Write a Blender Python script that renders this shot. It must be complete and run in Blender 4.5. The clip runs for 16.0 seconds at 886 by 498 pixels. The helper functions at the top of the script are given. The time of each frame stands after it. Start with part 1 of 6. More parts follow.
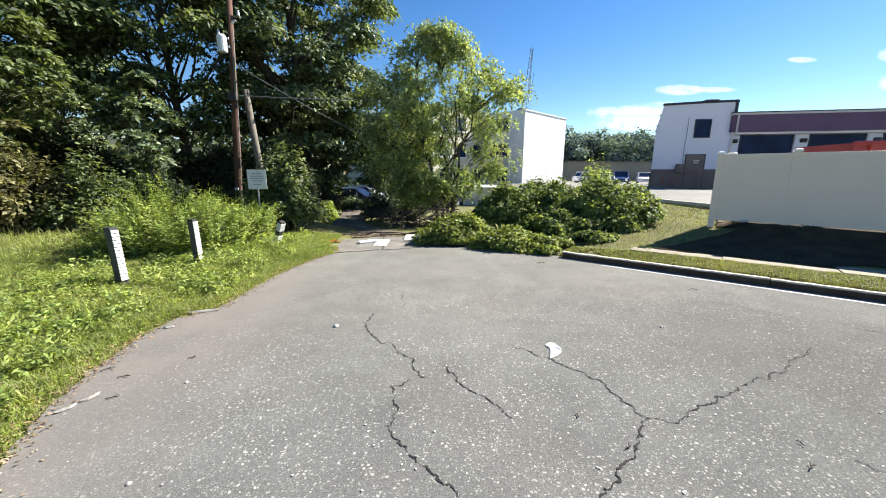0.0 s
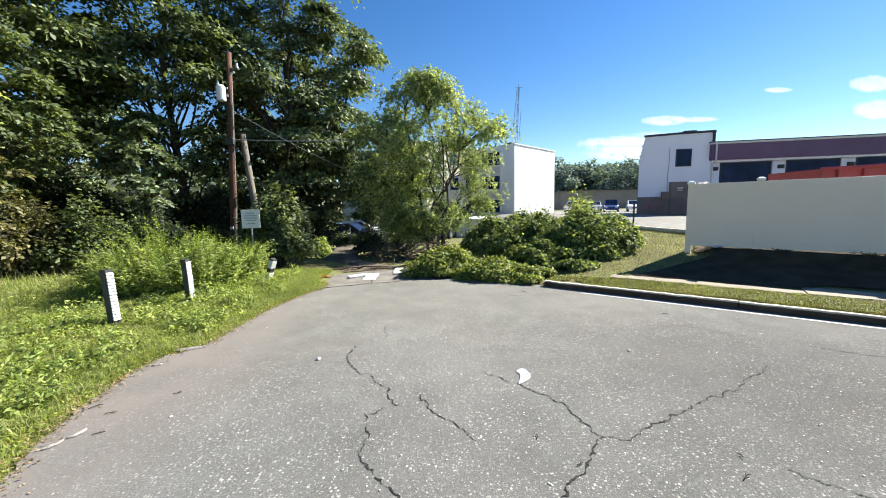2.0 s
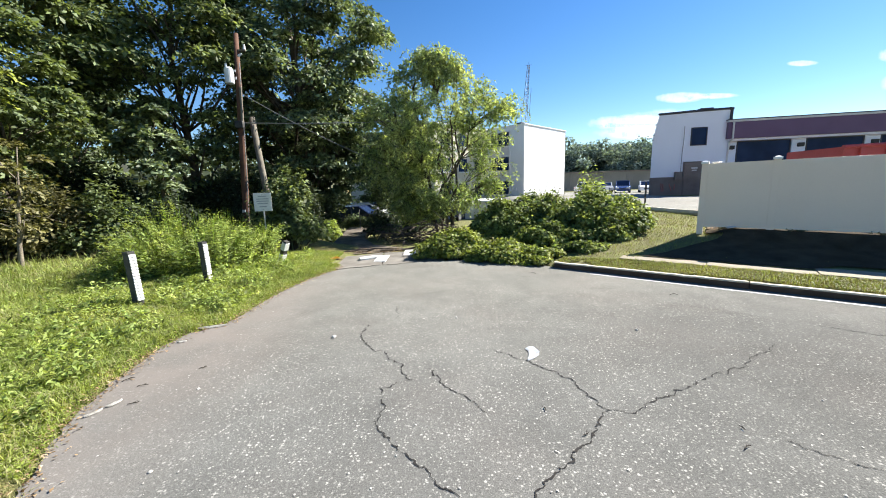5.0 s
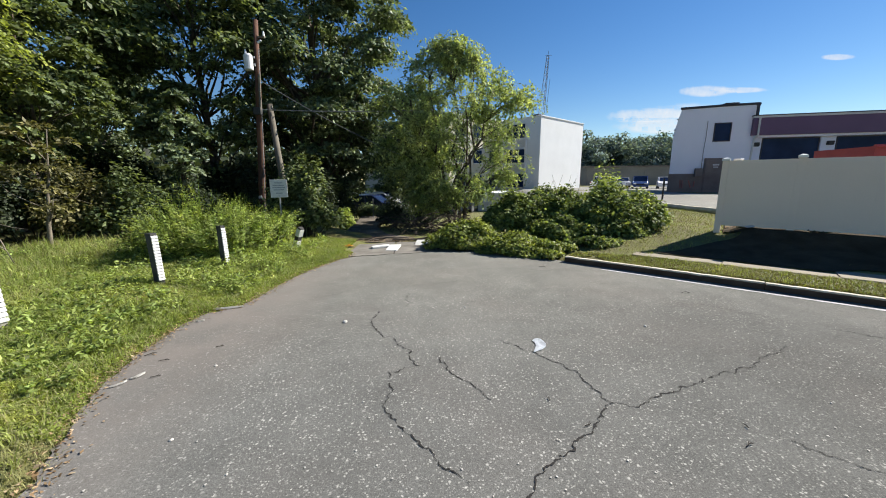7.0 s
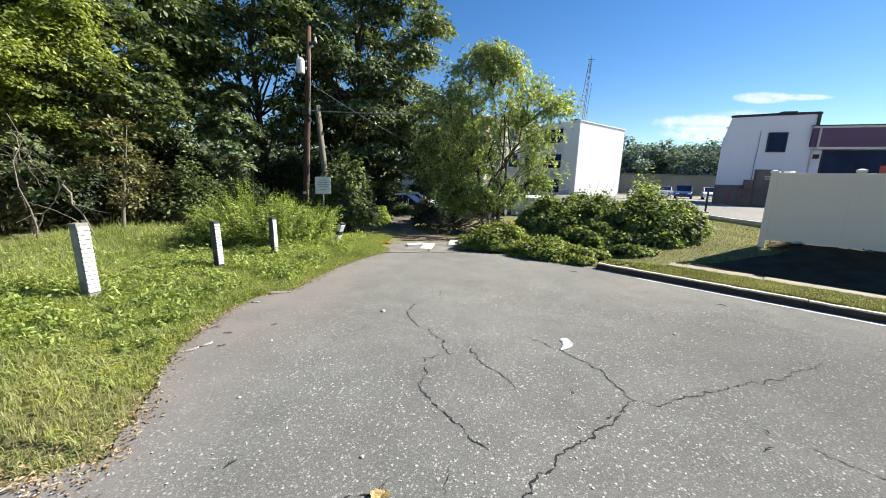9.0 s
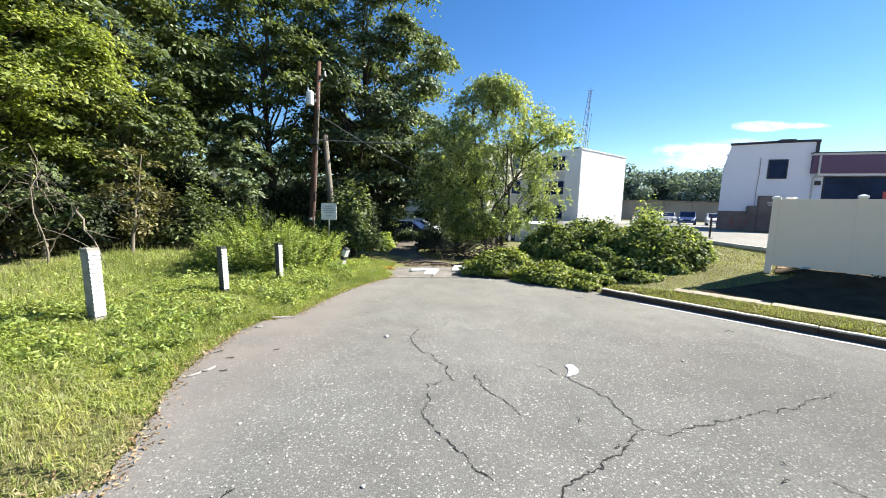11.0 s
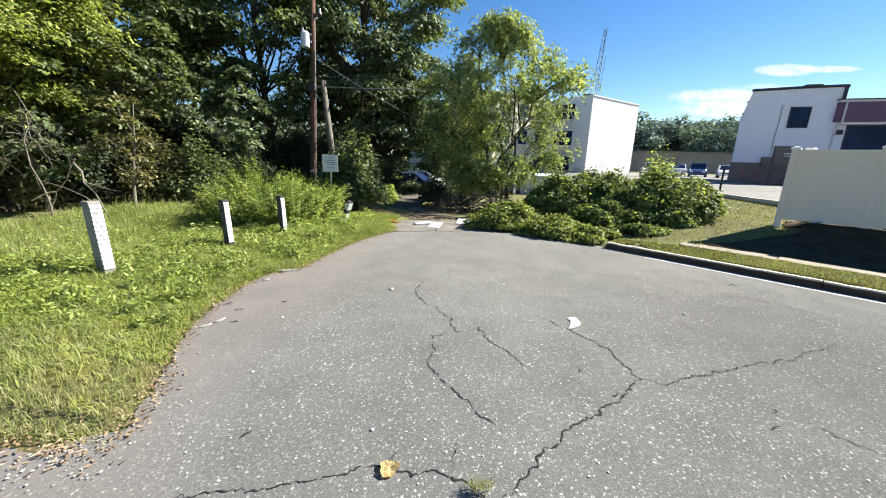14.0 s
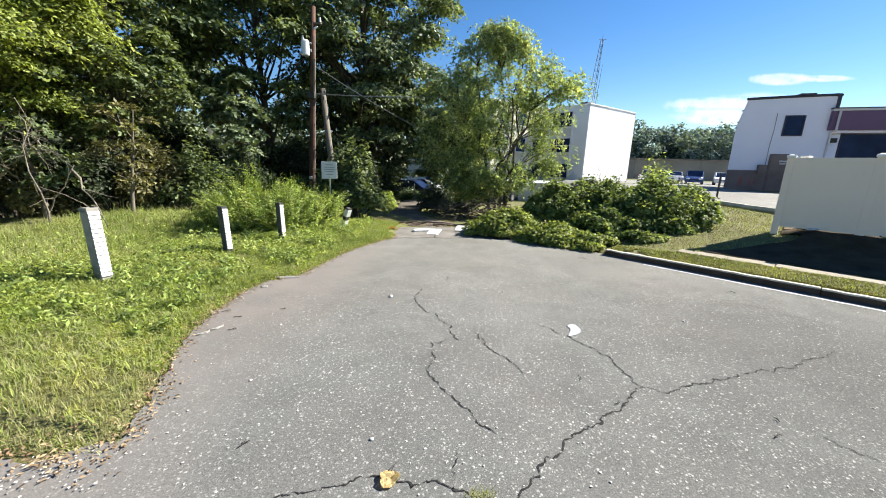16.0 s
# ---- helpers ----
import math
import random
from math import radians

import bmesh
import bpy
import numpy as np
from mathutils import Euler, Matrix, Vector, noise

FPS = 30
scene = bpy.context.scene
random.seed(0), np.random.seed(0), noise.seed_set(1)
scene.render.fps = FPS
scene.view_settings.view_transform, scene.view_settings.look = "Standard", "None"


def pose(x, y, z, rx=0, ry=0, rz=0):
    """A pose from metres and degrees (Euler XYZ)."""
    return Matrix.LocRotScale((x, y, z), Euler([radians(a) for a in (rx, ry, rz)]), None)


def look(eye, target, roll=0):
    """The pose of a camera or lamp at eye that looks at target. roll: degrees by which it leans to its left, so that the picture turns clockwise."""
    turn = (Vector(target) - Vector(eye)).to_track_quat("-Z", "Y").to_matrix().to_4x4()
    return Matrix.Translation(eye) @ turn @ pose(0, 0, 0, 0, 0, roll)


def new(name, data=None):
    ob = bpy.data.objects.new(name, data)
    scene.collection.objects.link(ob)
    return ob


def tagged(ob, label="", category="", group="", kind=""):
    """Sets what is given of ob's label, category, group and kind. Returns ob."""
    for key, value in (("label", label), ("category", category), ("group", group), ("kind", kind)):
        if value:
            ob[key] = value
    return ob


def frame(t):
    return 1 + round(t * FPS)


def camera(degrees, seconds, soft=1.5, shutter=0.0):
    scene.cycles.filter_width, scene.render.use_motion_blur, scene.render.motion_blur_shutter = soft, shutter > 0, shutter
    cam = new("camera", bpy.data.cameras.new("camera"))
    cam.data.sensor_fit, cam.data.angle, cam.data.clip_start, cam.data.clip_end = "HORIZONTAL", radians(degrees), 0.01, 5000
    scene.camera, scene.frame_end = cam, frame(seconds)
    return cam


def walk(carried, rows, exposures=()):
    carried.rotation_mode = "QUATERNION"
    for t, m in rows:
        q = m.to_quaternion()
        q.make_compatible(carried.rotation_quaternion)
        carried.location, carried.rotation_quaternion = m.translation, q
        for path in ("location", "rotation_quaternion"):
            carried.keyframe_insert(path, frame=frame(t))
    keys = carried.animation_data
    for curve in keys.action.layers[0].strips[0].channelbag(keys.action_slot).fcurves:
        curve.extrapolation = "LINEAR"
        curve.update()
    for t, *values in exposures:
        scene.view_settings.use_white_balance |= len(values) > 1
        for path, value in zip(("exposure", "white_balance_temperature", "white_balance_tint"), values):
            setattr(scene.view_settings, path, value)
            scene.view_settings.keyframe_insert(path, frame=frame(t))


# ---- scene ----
cam = camera(102.1, 16.0, soft=1.0)
PATH = [
    (0, (-0.38, 0.832, 1.682), (-0.255, 2.785, 1.266), 0.1),
    (0.5, (-0.326, 0.674, 1.741), (-0.238, 2.652, 1.456), -1.2),
    (1, (-0.214, 0.601, 1.752), (-0.118, 2.584, 1.514), -1.5),
    (1.5, (-0.161, 0.559, 1.742), (-0.053, 2.545, 1.53), -1.1),
    (2, (-0.137, 0.55, 1.752), (0.004, 2.53, 1.508), -1.4),
    (2.5, (-0.154, 0.518, 1.737), (-0.028, 2.49, 1.426), -0.4),
    (3, (-0.134, 0.518, 1.739), (-0.017, 2.491, 1.429), -1.5),
    (3.5, (-0.166, 0.534, 1.754), (0.034, 2.49, 1.39), -1.8),
    (3.7, (-0.14, 0.489, 1.757), (-0.071, 2.459, 1.421), -2.7),
    (5.8, (-0.179, 0.464, 1.745), (-0.081, 2.431, 1.395), -1.3),
    (6, (-0.16, 0.44, 1.759), (-0.146, 2.406, 1.391), -1.7),
    (6.5, (-0.177, 0.423, 1.759), (-0.187, 2.39, 1.394), -0.9),
    (7, (-0.157, 0.425, 1.746), (-0.134, 2.387, 1.36), -0.4),
    (7.5, (-0.169, 0.36, 1.766), (-0.239, 2.328, 1.417), -0.1),
    (8, (-0.189, 0.287, 1.752), (-0.258, 2.256, 1.407), 1.3),
    (8.2, (-0.227, 0.227, 1.759), (-0.376, 2.185, 1.38), 0.7),
    (10.5, (-0.206, 0.115, 1.733), (-0.311, 2.086, 1.413), 3.1),
    (11, (-0.213, 0.113, 1.742), (-0.385, 2.092, 1.507), 1.5),
    (11.5, (-0.191, 0.119, 1.728), (-0.381, 2.087, 1.428), 1.8),
    (12, (-0.238, 0.159, 1.724), (-0.273, 2.117, 1.319), 2.6),
    (12.5, (-0.248, 0.136, 1.746), (-0.468, 2.073, 1.299), 1.1),
    (13, (-0.234, 0.166, 1.742), (-0.384, 2.104, 1.27), 1.8),
    (13.5, (-0.231, 0.164, 1.742), (-0.429, 2.095, 1.262), 1.1),
    (14, (-0.229, 0.167, 1.743), (-0.41, 2.097, 1.25), 1.5),
    (14.5, (-0.231, 0.172, 1.742), (-0.398, 2.104, 1.253), 1.5),
    (15, (-0.232, 0.174, 1.747), (-0.386, 2.108, 1.26), 1.6),
    (15.5, (-0.242, 0.178, 1.734), (-0.369, 2.107, 1.221), 1.9),
    (16, (-0.244, 0.168, 1.748), (-0.417, 2.107, 1.291), 1.6),
]
EXPOSURES = [(0, 1.58), (3.7, 1.63), (5.8, 1.66), (6.1, 1.6), (6.5, 1.15), (7, 1.02), (7.5, 1.1), (8.2, 1.2), (10.5, 1.75), (12.5, 1.75), (13.3, 1.58), (14, 1.55), (16, 1.55)]
walk(cam, [(t, look(*p)) for t, *p in PATH], EXPOSURES)

# ---- sky, sun ----
SUN_EL, SUN_AZ = 38.0, 66.0            # azimuth from +y towards +x
world = bpy.data.worlds.new("world")
scene.world = world
world.use_nodes = True
wt = world.node_tree
sky = wt.nodes.new("ShaderNodeTexSky")
sky.sky_type, sky.sun_disc = "NISHITA", False
sky.sun_elevation, sky.sun_rotation = radians(SUN_EL), radians(SUN_AZ)
sky.air_density, sky.dust_density, sky.ozone_density = 1.0, 0.05, 2.5
hue = wt.nodes.new("ShaderNodeHueSaturation")
hue.inputs["Saturation"].default_value = 1.3
hue.inputs["Hue"].default_value = 0.506
wt.links.new(sky.outputs[0], hue.inputs["Color"])
wt.links.new(hue.outputs[0], wt.nodes["Background"].inputs[0])
wt.nodes["Background"].inputs[1].default_value = 0.055
to_sun = Vector((math.cos(radians(SUN_EL)) * math.sin(radians(SUN_AZ)),
                 math.cos(radians(SUN_EL)) * math.cos(radians(SUN_AZ)), math.sin(radians(SUN_EL))))
sun = new("sun", bpy.data.lights.new("sun", "SUN"))
sun.data.energy, sun.data.angle, sun.data.color = 5.0, radians(0.5), (1.0, 0.95, 0.87)
sun.matrix_world = look((0, 0, 30), Vector((0, 0, 30)) - to_sun)


# ---- materials ----
class Nodes:
    """Small help to wire a node material."""

    def __init__(self, name):
        self.m = bpy.data.materials.new(name)
        self.m.use_nodes = True
        self.t = self.m.node_tree
        self.b = self.t.nodes["Principled BSDF"]
        self.out = self.t.nodes["Material Output"]
        self.co = self.t.nodes.new("ShaderNodeTexCoord").outputs["Object"]

    def add(self, kind, **values):
        n = self.t.nodes.new(kind)
        for k, v in values.items():
            n.inputs[k].default_value = v
        return n

    def link(self, a, b):
        self.t.links.new(a, b)

    def noise(self, scale, detail=4.0, rough=0.55, co=None):
        n = self.add("ShaderNodeTexNoise", Scale=scale, Detail=detail, Roughness=rough)
        self.link(co or self.co, n.inputs["Vector"])
        return n.outputs["Fac"]

    def cells(self, scale, out="Distance", kind="F1"):
        n = self.add("ShaderNodeTexVoronoi", Scale=scale)
        n.feature = kind
        self.link(self.co, n.inputs["Vector"])
        return n.outputs[out]

    def ramp(self, fac, *stops):
        n = self.t.nodes.new("ShaderNodeValToRGB")
        e = n.color_ramp.elements
        while len(e) < len(stops):
            e.new(0.5)
        for el, (p, c) in zip(e, stops):
            el.position = p
            el.color = (*c, 1) if not isinstance(c, (int, float)) else (c, c, c, 1)
        self.link(fac, n.inputs["Fac"])
        return n.outputs["Color"]

    def mix(self, fac, a, b, mode="MIX"):
        n = self.t.nodes.new("ShaderNodeMix")
        n.data_type, n.blend_type = "RGBA", mode
        for sock, v in ((n.inputs[0], fac), (n.inputs[6], a), (n.inputs[7], b)):
            if isinstance(v, (int, float)):
                sock.default_value = v
            elif isinstance(v, tuple):
                sock.default_value = (*v, 1)
            else:
                self.link(v, sock)
        return n.outputs[2]

    def bump(self, height, strength=0.3, distance=0.01):
        n = self.add("ShaderNodeBump", Strength=strength, Distance=distance)
        self.link(height, n.inputs["Height"])
        self.link(n.outputs[0], self.b.inputs["Normal"])

    def done(self, colour, rough=0.8, metal=0.0, spec=0.5):
        if isinstance(colour, tuple):
            self.b.inputs["Base Color"].default_value = (*colour, 1)
        else:
            self.link(colour, self.b.inputs["Base Color"])
        if isinstance(rough, (int, float)):
            self.b.inputs["Roughness"].default_value = rough
        else:
            self.link(rough, self.b.inputs["Roughness"])
        self.b.inputs["Metallic"].default_value = metal
        self.b.inputs["Specular IOR Level"].default_value = spec
        return self.m


def surface(name, dark, light, scale=8.0, fine=60.0, rough=0.75, metal=0.0, relief=0.2, depth=0.004, spec=0.4, grain=0.35):
    """A worn plain surface: two colours mixed by a coarse and a fine noise, with fine relief."""
    k = Nodes(name)
    a, f = k.noise(scale, 5), k.noise(fine, 3)
    c = k.mix(k.ramp(a, (0.3, 0.0), (0.7, 1.0)), dark, light)
    c = k.mix(grain, c, k.ramp(f, (0.25, 0.35), (0.75, 1.0)), "MULTIPLY")
    k.bump(f, relief, depth)
    return k.done(c, rough, metal, spec)


def foliage(name, dark, mid, light, passing=0.35, scale=0.9, gloss=0.28, spread=1.0):
    """Leaves: colour by clump and by leaf, some light passing through."""
    k = Nodes(name)
    c = k.ramp(k.noise(scale, 3), (0.3, dark), (0.5, mid), (0.72, light))
    own = k.t.nodes.new("ShaderNodeNewGeometry").outputs["Random Per Island"]
    c = k.mix(spread, c, k.ramp(own, (0.0, 0.3), (0.5, 0.87), (0.85, 1.25), (1.0, 1.75)), "MULTIPLY")
    c = k.mix(k.ramp(k.noise(5.0, 2), (0.5, 0.0), (0.75, 0.45)), c, k.mix(1.0, c, (1.25, 1.05, 0.75), "MULTIPLY"))
    k.done(c, 0.55, 0.0, gloss)
    tr = k.t.nodes.new("ShaderNodeBsdfTranslucent")
    k.link(k.mix(1.0, c, (1.1, 1.1, 0.5), "MULTIPLY"), tr.inputs["Color"])
    mx = k.add("ShaderNodeMixShader", Fac=passing)
    k.link(k.b.outputs[0], mx.inputs[1])
    k.link(tr.outputs[0], mx.inputs[2])
    k.link(mx.outputs[0], k.out.inputs["Surface"])
    return k.m


def asphalt_material(name, base=0.15, tint=(0.985, 0.985, 0.915)):
    k = Nodes(name)
    big, mid, fine = k.noise(0.35, 4), k.noise(2.3, 5), k.noise(120.0, 3)
    grain = k.mix(0.6, k.ramp(fine, (0.3, 0.55), (0.7, 1.25)), k.ramp(k.noise(38.0, 3), (0.3, 0.7), (0.7, 1.2)), "MULTIPLY")
    c = k.mix(k.ramp(big, (0.35, 0.0), (0.65, 1.0)), tuple(base * 0.88 * t for t in tint), tuple(base * 1.12 * t for t in tint))
    c = k.mix(0.6, c, k.ramp(mid, (0.3, 0.76), (0.7, 1.15)), "MULTIPLY")
    c = k.mix(k.ramp(k.noise(0.55, 5, 0.6), (0.45, 0.0), (0.75, 0.55)), c, (base * 0.95, base * 0.86, base * 0.78))
    c = k.mix(1.0, c, grain, "MULTIPLY")
    # the surface is most worn where vehicles turn, near the middle of the turning place
    ctr = k.add("ShaderNodeVectorMath")
    ctr.operation = "DISTANCE"
    k.link(k.co, ctr.inputs[0])
    ctr.inputs[1].default_value = (0.9, 0.9, 0.0)
    mr = k.add("ShaderNodeMapRange")
    mr.inputs["From Min"].default_value, mr.inputs["From Max"].default_value = 6.5, 1.5
    k.link(ctr.outputs["Value"], mr.inputs["Value"])
    worn = k.mix(0.55, k.ramp(k.noise(0.9, 5, 0.65), (0.36, 0.0), (0.62, 1.0)), mr.outputs[0])
    # pale stones laid bare in the worn surface, of two sizes
    bent = k.add("ShaderNodeVectorMath")
    bent.operation = "MULTIPLY_ADD"
    wob = k.add("ShaderNodeTexNoise", Scale=60.0, Detail=2.0)
    k.link(k.co, wob.inputs["Vector"])
    k.link(wob.outputs["Color"], bent.inputs[0])
    bent.inputs[1].default_value = (0.02, 0.02, 0.0)
    k.link(k.co, bent.inputs[2])
    for scale, lo, hi, tone in ((42.0, 0.76, 0.81, (0.47, 0.46, 0.42)), (62.0, 0.64, 0.70, (0.36, 0.355, 0.32)), (100.0, 0.55, 0.65, (0.235, 0.23, 0.213))):
        v = k.add("ShaderNodeTexVoronoi", Scale=scale)
        k.link(bent.outputs[0], v.inputs["Vector"])
        picked = k.ramp(v.outputs["Color"], (lo, 0.0), (hi, 1.0))
        near = k.ramp(v.outputs["Distance"], (0.26, 1.0), (0.42, 0.0))
        stone = k.mix(1.0, k.mix(1.0, picked, near, "MULTIPLY"), worn, "MULTIPLY")
        c = k.mix(stone, c, tone)
    w = k.add("ShaderNodeTexVoronoi", Scale=75.0)
    k.link(bent.outputs[0], w.inputs["Vector"])
    pit = k.mix(1.0, k.ramp(w.outputs["Color"], (0.55, 0.0), (0.7, 0.7)), k.ramp(w.outputs["Distance"], (0.2, 1.0), (0.4, 0.0)), "MULTIPLY")
    c = k.mix(pit, c, (0.09, 0.087, 0.083))
    sep = k.t.nodes.new("ShaderNodeSeparateXYZ")
    k.link(k.co, sep.inputs[0])
    # darker towards the near kerb side
    half = k.add("ShaderNodeMapRange")
    half.inputs["From Min"].default_value, half.inputs["From Max"].default_value = 0.2, 3.8
    k.link(sep.outputs["X"], half.inputs["Value"])
    back = k.add("ShaderNodeMapRange")
    back.inputs["From Min"].default_value, back.inputs["From Max"].default_value = 6.5, 3.0
    k.link(sep.outputs["Y"], back.inputs["Value"])
    near_kerb = k.mix(1.0, half.outputs[0], back.outputs[0], "MULTIPLY")
    # far asphalt is paled in its colour to stand in for grazing sheen
    c = k.mix(near_kerb, k.mix(back.outputs[0], k.mix(1.0, c, (1.3, 1.28, 1.22), "MULTIPLY"), c), k.mix(1.0, c, (0.74, 0.735, 0.72), "MULTIPLY"))
    # brown dust washed towards the verge
    reach = k.add("ShaderNodeMapRange")
    reach.inputs["From Min"].default_value, reach.inputs["From Max"].default_value = -1.7, -2.9
    k.link(sep.outputs["X"], reach.inputs["Value"])
    dust = k.mix(1.0, reach.outputs[0], k.ramp(k.noise(1.3, 5), (0.25, 0.15), (0.6, 0.8)), "MULTIPLY")
    c = k.mix(dust, c, (0.2, 0.176, 0.156))
    k.bump(fine, 0.35, 0.004)
    return k.done(c, 0.95, 0.0, 0.12)


ASPHALT = asphalt_material("asphalt")
LOT = asphalt_material("lot_asphalt", 0.205)
CONCRETE = surface("concrete", (0.23, 0.195, 0.14), (0.35, 0.305, 0.225), 3.0, 90.0, 0.9, 0, 0.4)
APRON = surface("dirty_concrete", (0.13, 0.118, 0.10), (0.25, 0.232, 0.2), 2.6, 60.0, 0.95, 0, 0.6)
# worn top paled as if sunlit; brown kerb sides deepened for their shade
KERB_TOP = surface("worn_sunlit_kerb", (0.52, 0.46, 0.35), (0.74, 0.67, 0.53), 5.0, 70.0, 0.9, 0, 0.5)
KERB = surface("shaded_kerb_concrete", (0.045, 0.028, 0.018), (0.105, 0.07, 0.048), 3.0, 70.0, 0.9, 0, 0.5)
LINE = surface("white_line", (0.30, 0.295, 0.30), (0.52, 0.515, 0.515), 7.0, 60.0, 0.8)
WHITE_BLOCK = surface("white_block", (0.62, 0.61, 0.57), (0.78, 0.77, 0.73), 4.0, 50.0, 0.85, 0, 0.4)
CRACK = surface("crack_dirt", (0.012, 0.011, 0.010), (0.03, 0.027, 0.024), 20.0, 90.0, 0.95)
LITTER = foliage("dry_leaf", (0.16, 0.10, 0.055), (0.31, 0.215, 0.125), (0.52, 0.42, 0.29), 0.15, 9.0, 0.1)
VINYL = surface("fence_vinyl", (0.815, 0.685, 0.545), (0.855, 0.72, 0.58), 0.9, 40.0, 0.5, 0, 0.03, grain=0.05)
VINYL_CAP = surface("cap_vinyl", (0.82, 0.82, 0.80), (0.86, 0.86, 0.84), 2.0, 30.0, 0.45, 0, 0.05, grain=0.05)
POST_GREY = surface("weathered_grey_post", (0.22, 0.21, 0.18), (0.36, 0.34, 0.295), 6.0, 70.0, 0.85, 0, 0.4)
# darker copy of the grey post; the shade of backlit sides is in the colour
POST_SHADED = surface("shaded_side_post", (0.04, 0.04, 0.036), (0.10, 0.098, 0.088), 6.0, 70.0, 0.85, 0, 0.4)
POST_WHITE = surface("white_slat", (0.62, 0.62, 0.60), (0.72, 0.72, 0.71), 12.0, 80.0, 0.5)
POST_DARK = surface("dark_post", (0.03, 0.03, 0.028), (0.07, 0.065, 0.055), 10.0, 60.0, 0.8)
POLE_WOOD = surface("creosoted_wood", (0.07, 0.033, 0.02), (0.155, 0.073, 0.044), 2.5, 45.0, 0.85, 0, 0.6, 0.01)
POLE_GREY = surface("silvered_wood", (0.12, 0.105, 0.08), (0.21, 0.188, 0.148), 3.0, 45.0, 0.85, 0, 0.6, 0.01)
BARK = surface("bark", (0.045, 0.034, 0.025), (0.12, 0.095, 0.07), 5.0, 35.0, 0.95, 0, 0.9, 0.02)
BARK_PALE = surface("pale_bark", (0.13, 0.11, 0.085), (0.26, 0.225, 0.17), 5.0, 35.0, 0.95, 0, 0.8, 0.02)
MAST_STEEL = surface("dull_mast_steel", (0.10, 0.11, 0.13), (0.17, 0.18, 0.20), 10.0, 60.0, 0.6)
STEEL = surface("galvanised_steel", (0.30, 0.31, 0.32), (0.45, 0.46, 0.47), 10.0, 60.0, 0.45, 0.8)
CAN_GREY = surface("transformer_paint", (0.68, 0.69, 0.71), (0.78, 0.79, 0.81), 6.0, 60.0, 0.45)
CABLE = surface("cable_sheath", (0.02, 0.02, 0.02), (0.05, 0.05, 0.05), 20.0, 60.0, 0.6)
CABLE_GREY = surface("bare_cable", (0.20, 0.20, 0.20), (0.34, 0.34, 0.33), 20.0, 60.0, 0.5, 0.4)
SIGN_FACE = surface("sign_face", (0.60, 0.585, 0.545), (0.70, 0.685, 0.645), 4.0, 60.0, 0.5)
SIGN_INK = surface("sign_ink", (0.26, 0.27, 0.28), (0.36, 0.37, 0.38), 10.0, 60.0, 0.6)
PAPER = surface("white_plastic", (0.76, 0.79, 0.82), (0.82, 0.85, 0.88), 9.0, 60.0, 0.35)
STONE = surface("pale_stone", (0.42, 0.40, 0.36), (0.62, 0.60, 0.55), 30.0, 120.0, 0.8)
STICK = surface("twig", (0.02, 0.016, 0.012), (0.05, 0.04, 0.03), 30.0, 120.0, 0.9)
YELLOW_LEAF = foliage("yellow_leaf", (0.52, 0.40, 0.18), (0.66, 0.53, 0.28), (0.74, 0.63, 0.38), 0.2, 20.0, spread=0.0)
ORANGE = surface("orange_plastic", (0.55, 0.24, 0.02), (0.68, 0.33, 0.03), 9.0, 60.0, 0.5)
WALL_WHITE = surface("white_painted_wall", (0.67, 0.68, 0.675), (0.73, 0.74, 0.735), 0.5, 12.0, 0.8, 0, 0.1, grain=0.1)
WALL_CREAM = surface("cream_wall", (0.60, 0.55, 0.44), (0.67, 0.62, 0.50), 0.5, 12.0, 0.8, 0, 0.1, grain=0.12)
WALL_SHED = surface("shed_white_wall", (0.73, 0.755, 0.825), (0.78, 0.80, 0.865), 0.6, 14.0, 0.75, 0, 0.1, grain=0.08)
DADO = surface("brown_dado", (0.17, 0.135, 0.115), (0.25, 0.205, 0.175), 0.9, 20.0, 0.8, 0, 0.2)
FASCIA = surface("purple_brown_fascia", (0.125, 0.07, 0.13), (0.155, 0.09, 0.16), 0.7, 20.0, 0.55)
COPING = surface("dark_coping", (0.03, 0.032, 0.042), (0.06, 0.062, 0.075), 2.0, 30.0, 0.6)
RED = surface("red_paint", (0.33, 0.045, 0.045), (0.43, 0.07, 0.065), 1.5, 30.0, 0.5)
FAR_WALL = surface("far_wall", (0.20, 0.185, 0.16), (0.28, 0.26, 0.23), 0.2, 6.0, 0.9)
GRAFFITI = surface("faded_red_mark", (0.34, 0.12, 0.10), (0.42, 0.16, 0.13), 4.0, 40.0, 0.8)
TYRE = surface("tyre_rubber", (0.015, 0.015, 0.015), (0.03, 0.03, 0.03), 20.0, 90.0, 0.85)
CAR_BLUE = surface("blue_car_paint", (0.03, 0.06, 0.17), (0.045, 0.085, 0.22), 2.0, 40.0, 0.25, 0.1)
CAR_NAVY = surface("navy_car_paint", (0.012, 0.02, 0.06), (0.02, 0.032, 0.085), 2.0, 40.0, 0.25, 0.1)
CAR_WHITE = surface("white_car_paint", (0.72, 0.73, 0.74), (0.80, 0.81, 0.82), 2.0, 40.0, 0.25)
CAR_SILVER = surface("silver_car_paint", (0.40, 0.41, 0.43), (0.50, 0.51, 0.53), 2.0, 40.0, 0.3, 0.4)


def glass_material():
    k = Nodes("dark_window_glass")
    # navy base colour carries the blue of a reflected sky
    return k.done(k.ramp(k.noise(0.8, 2), (0.3, (0.01, 0.02, 0.05)), (0.7, (0.02, 0.038, 0.09))), 0.2, 0.0, 0.08)


GLASS = glass_material()

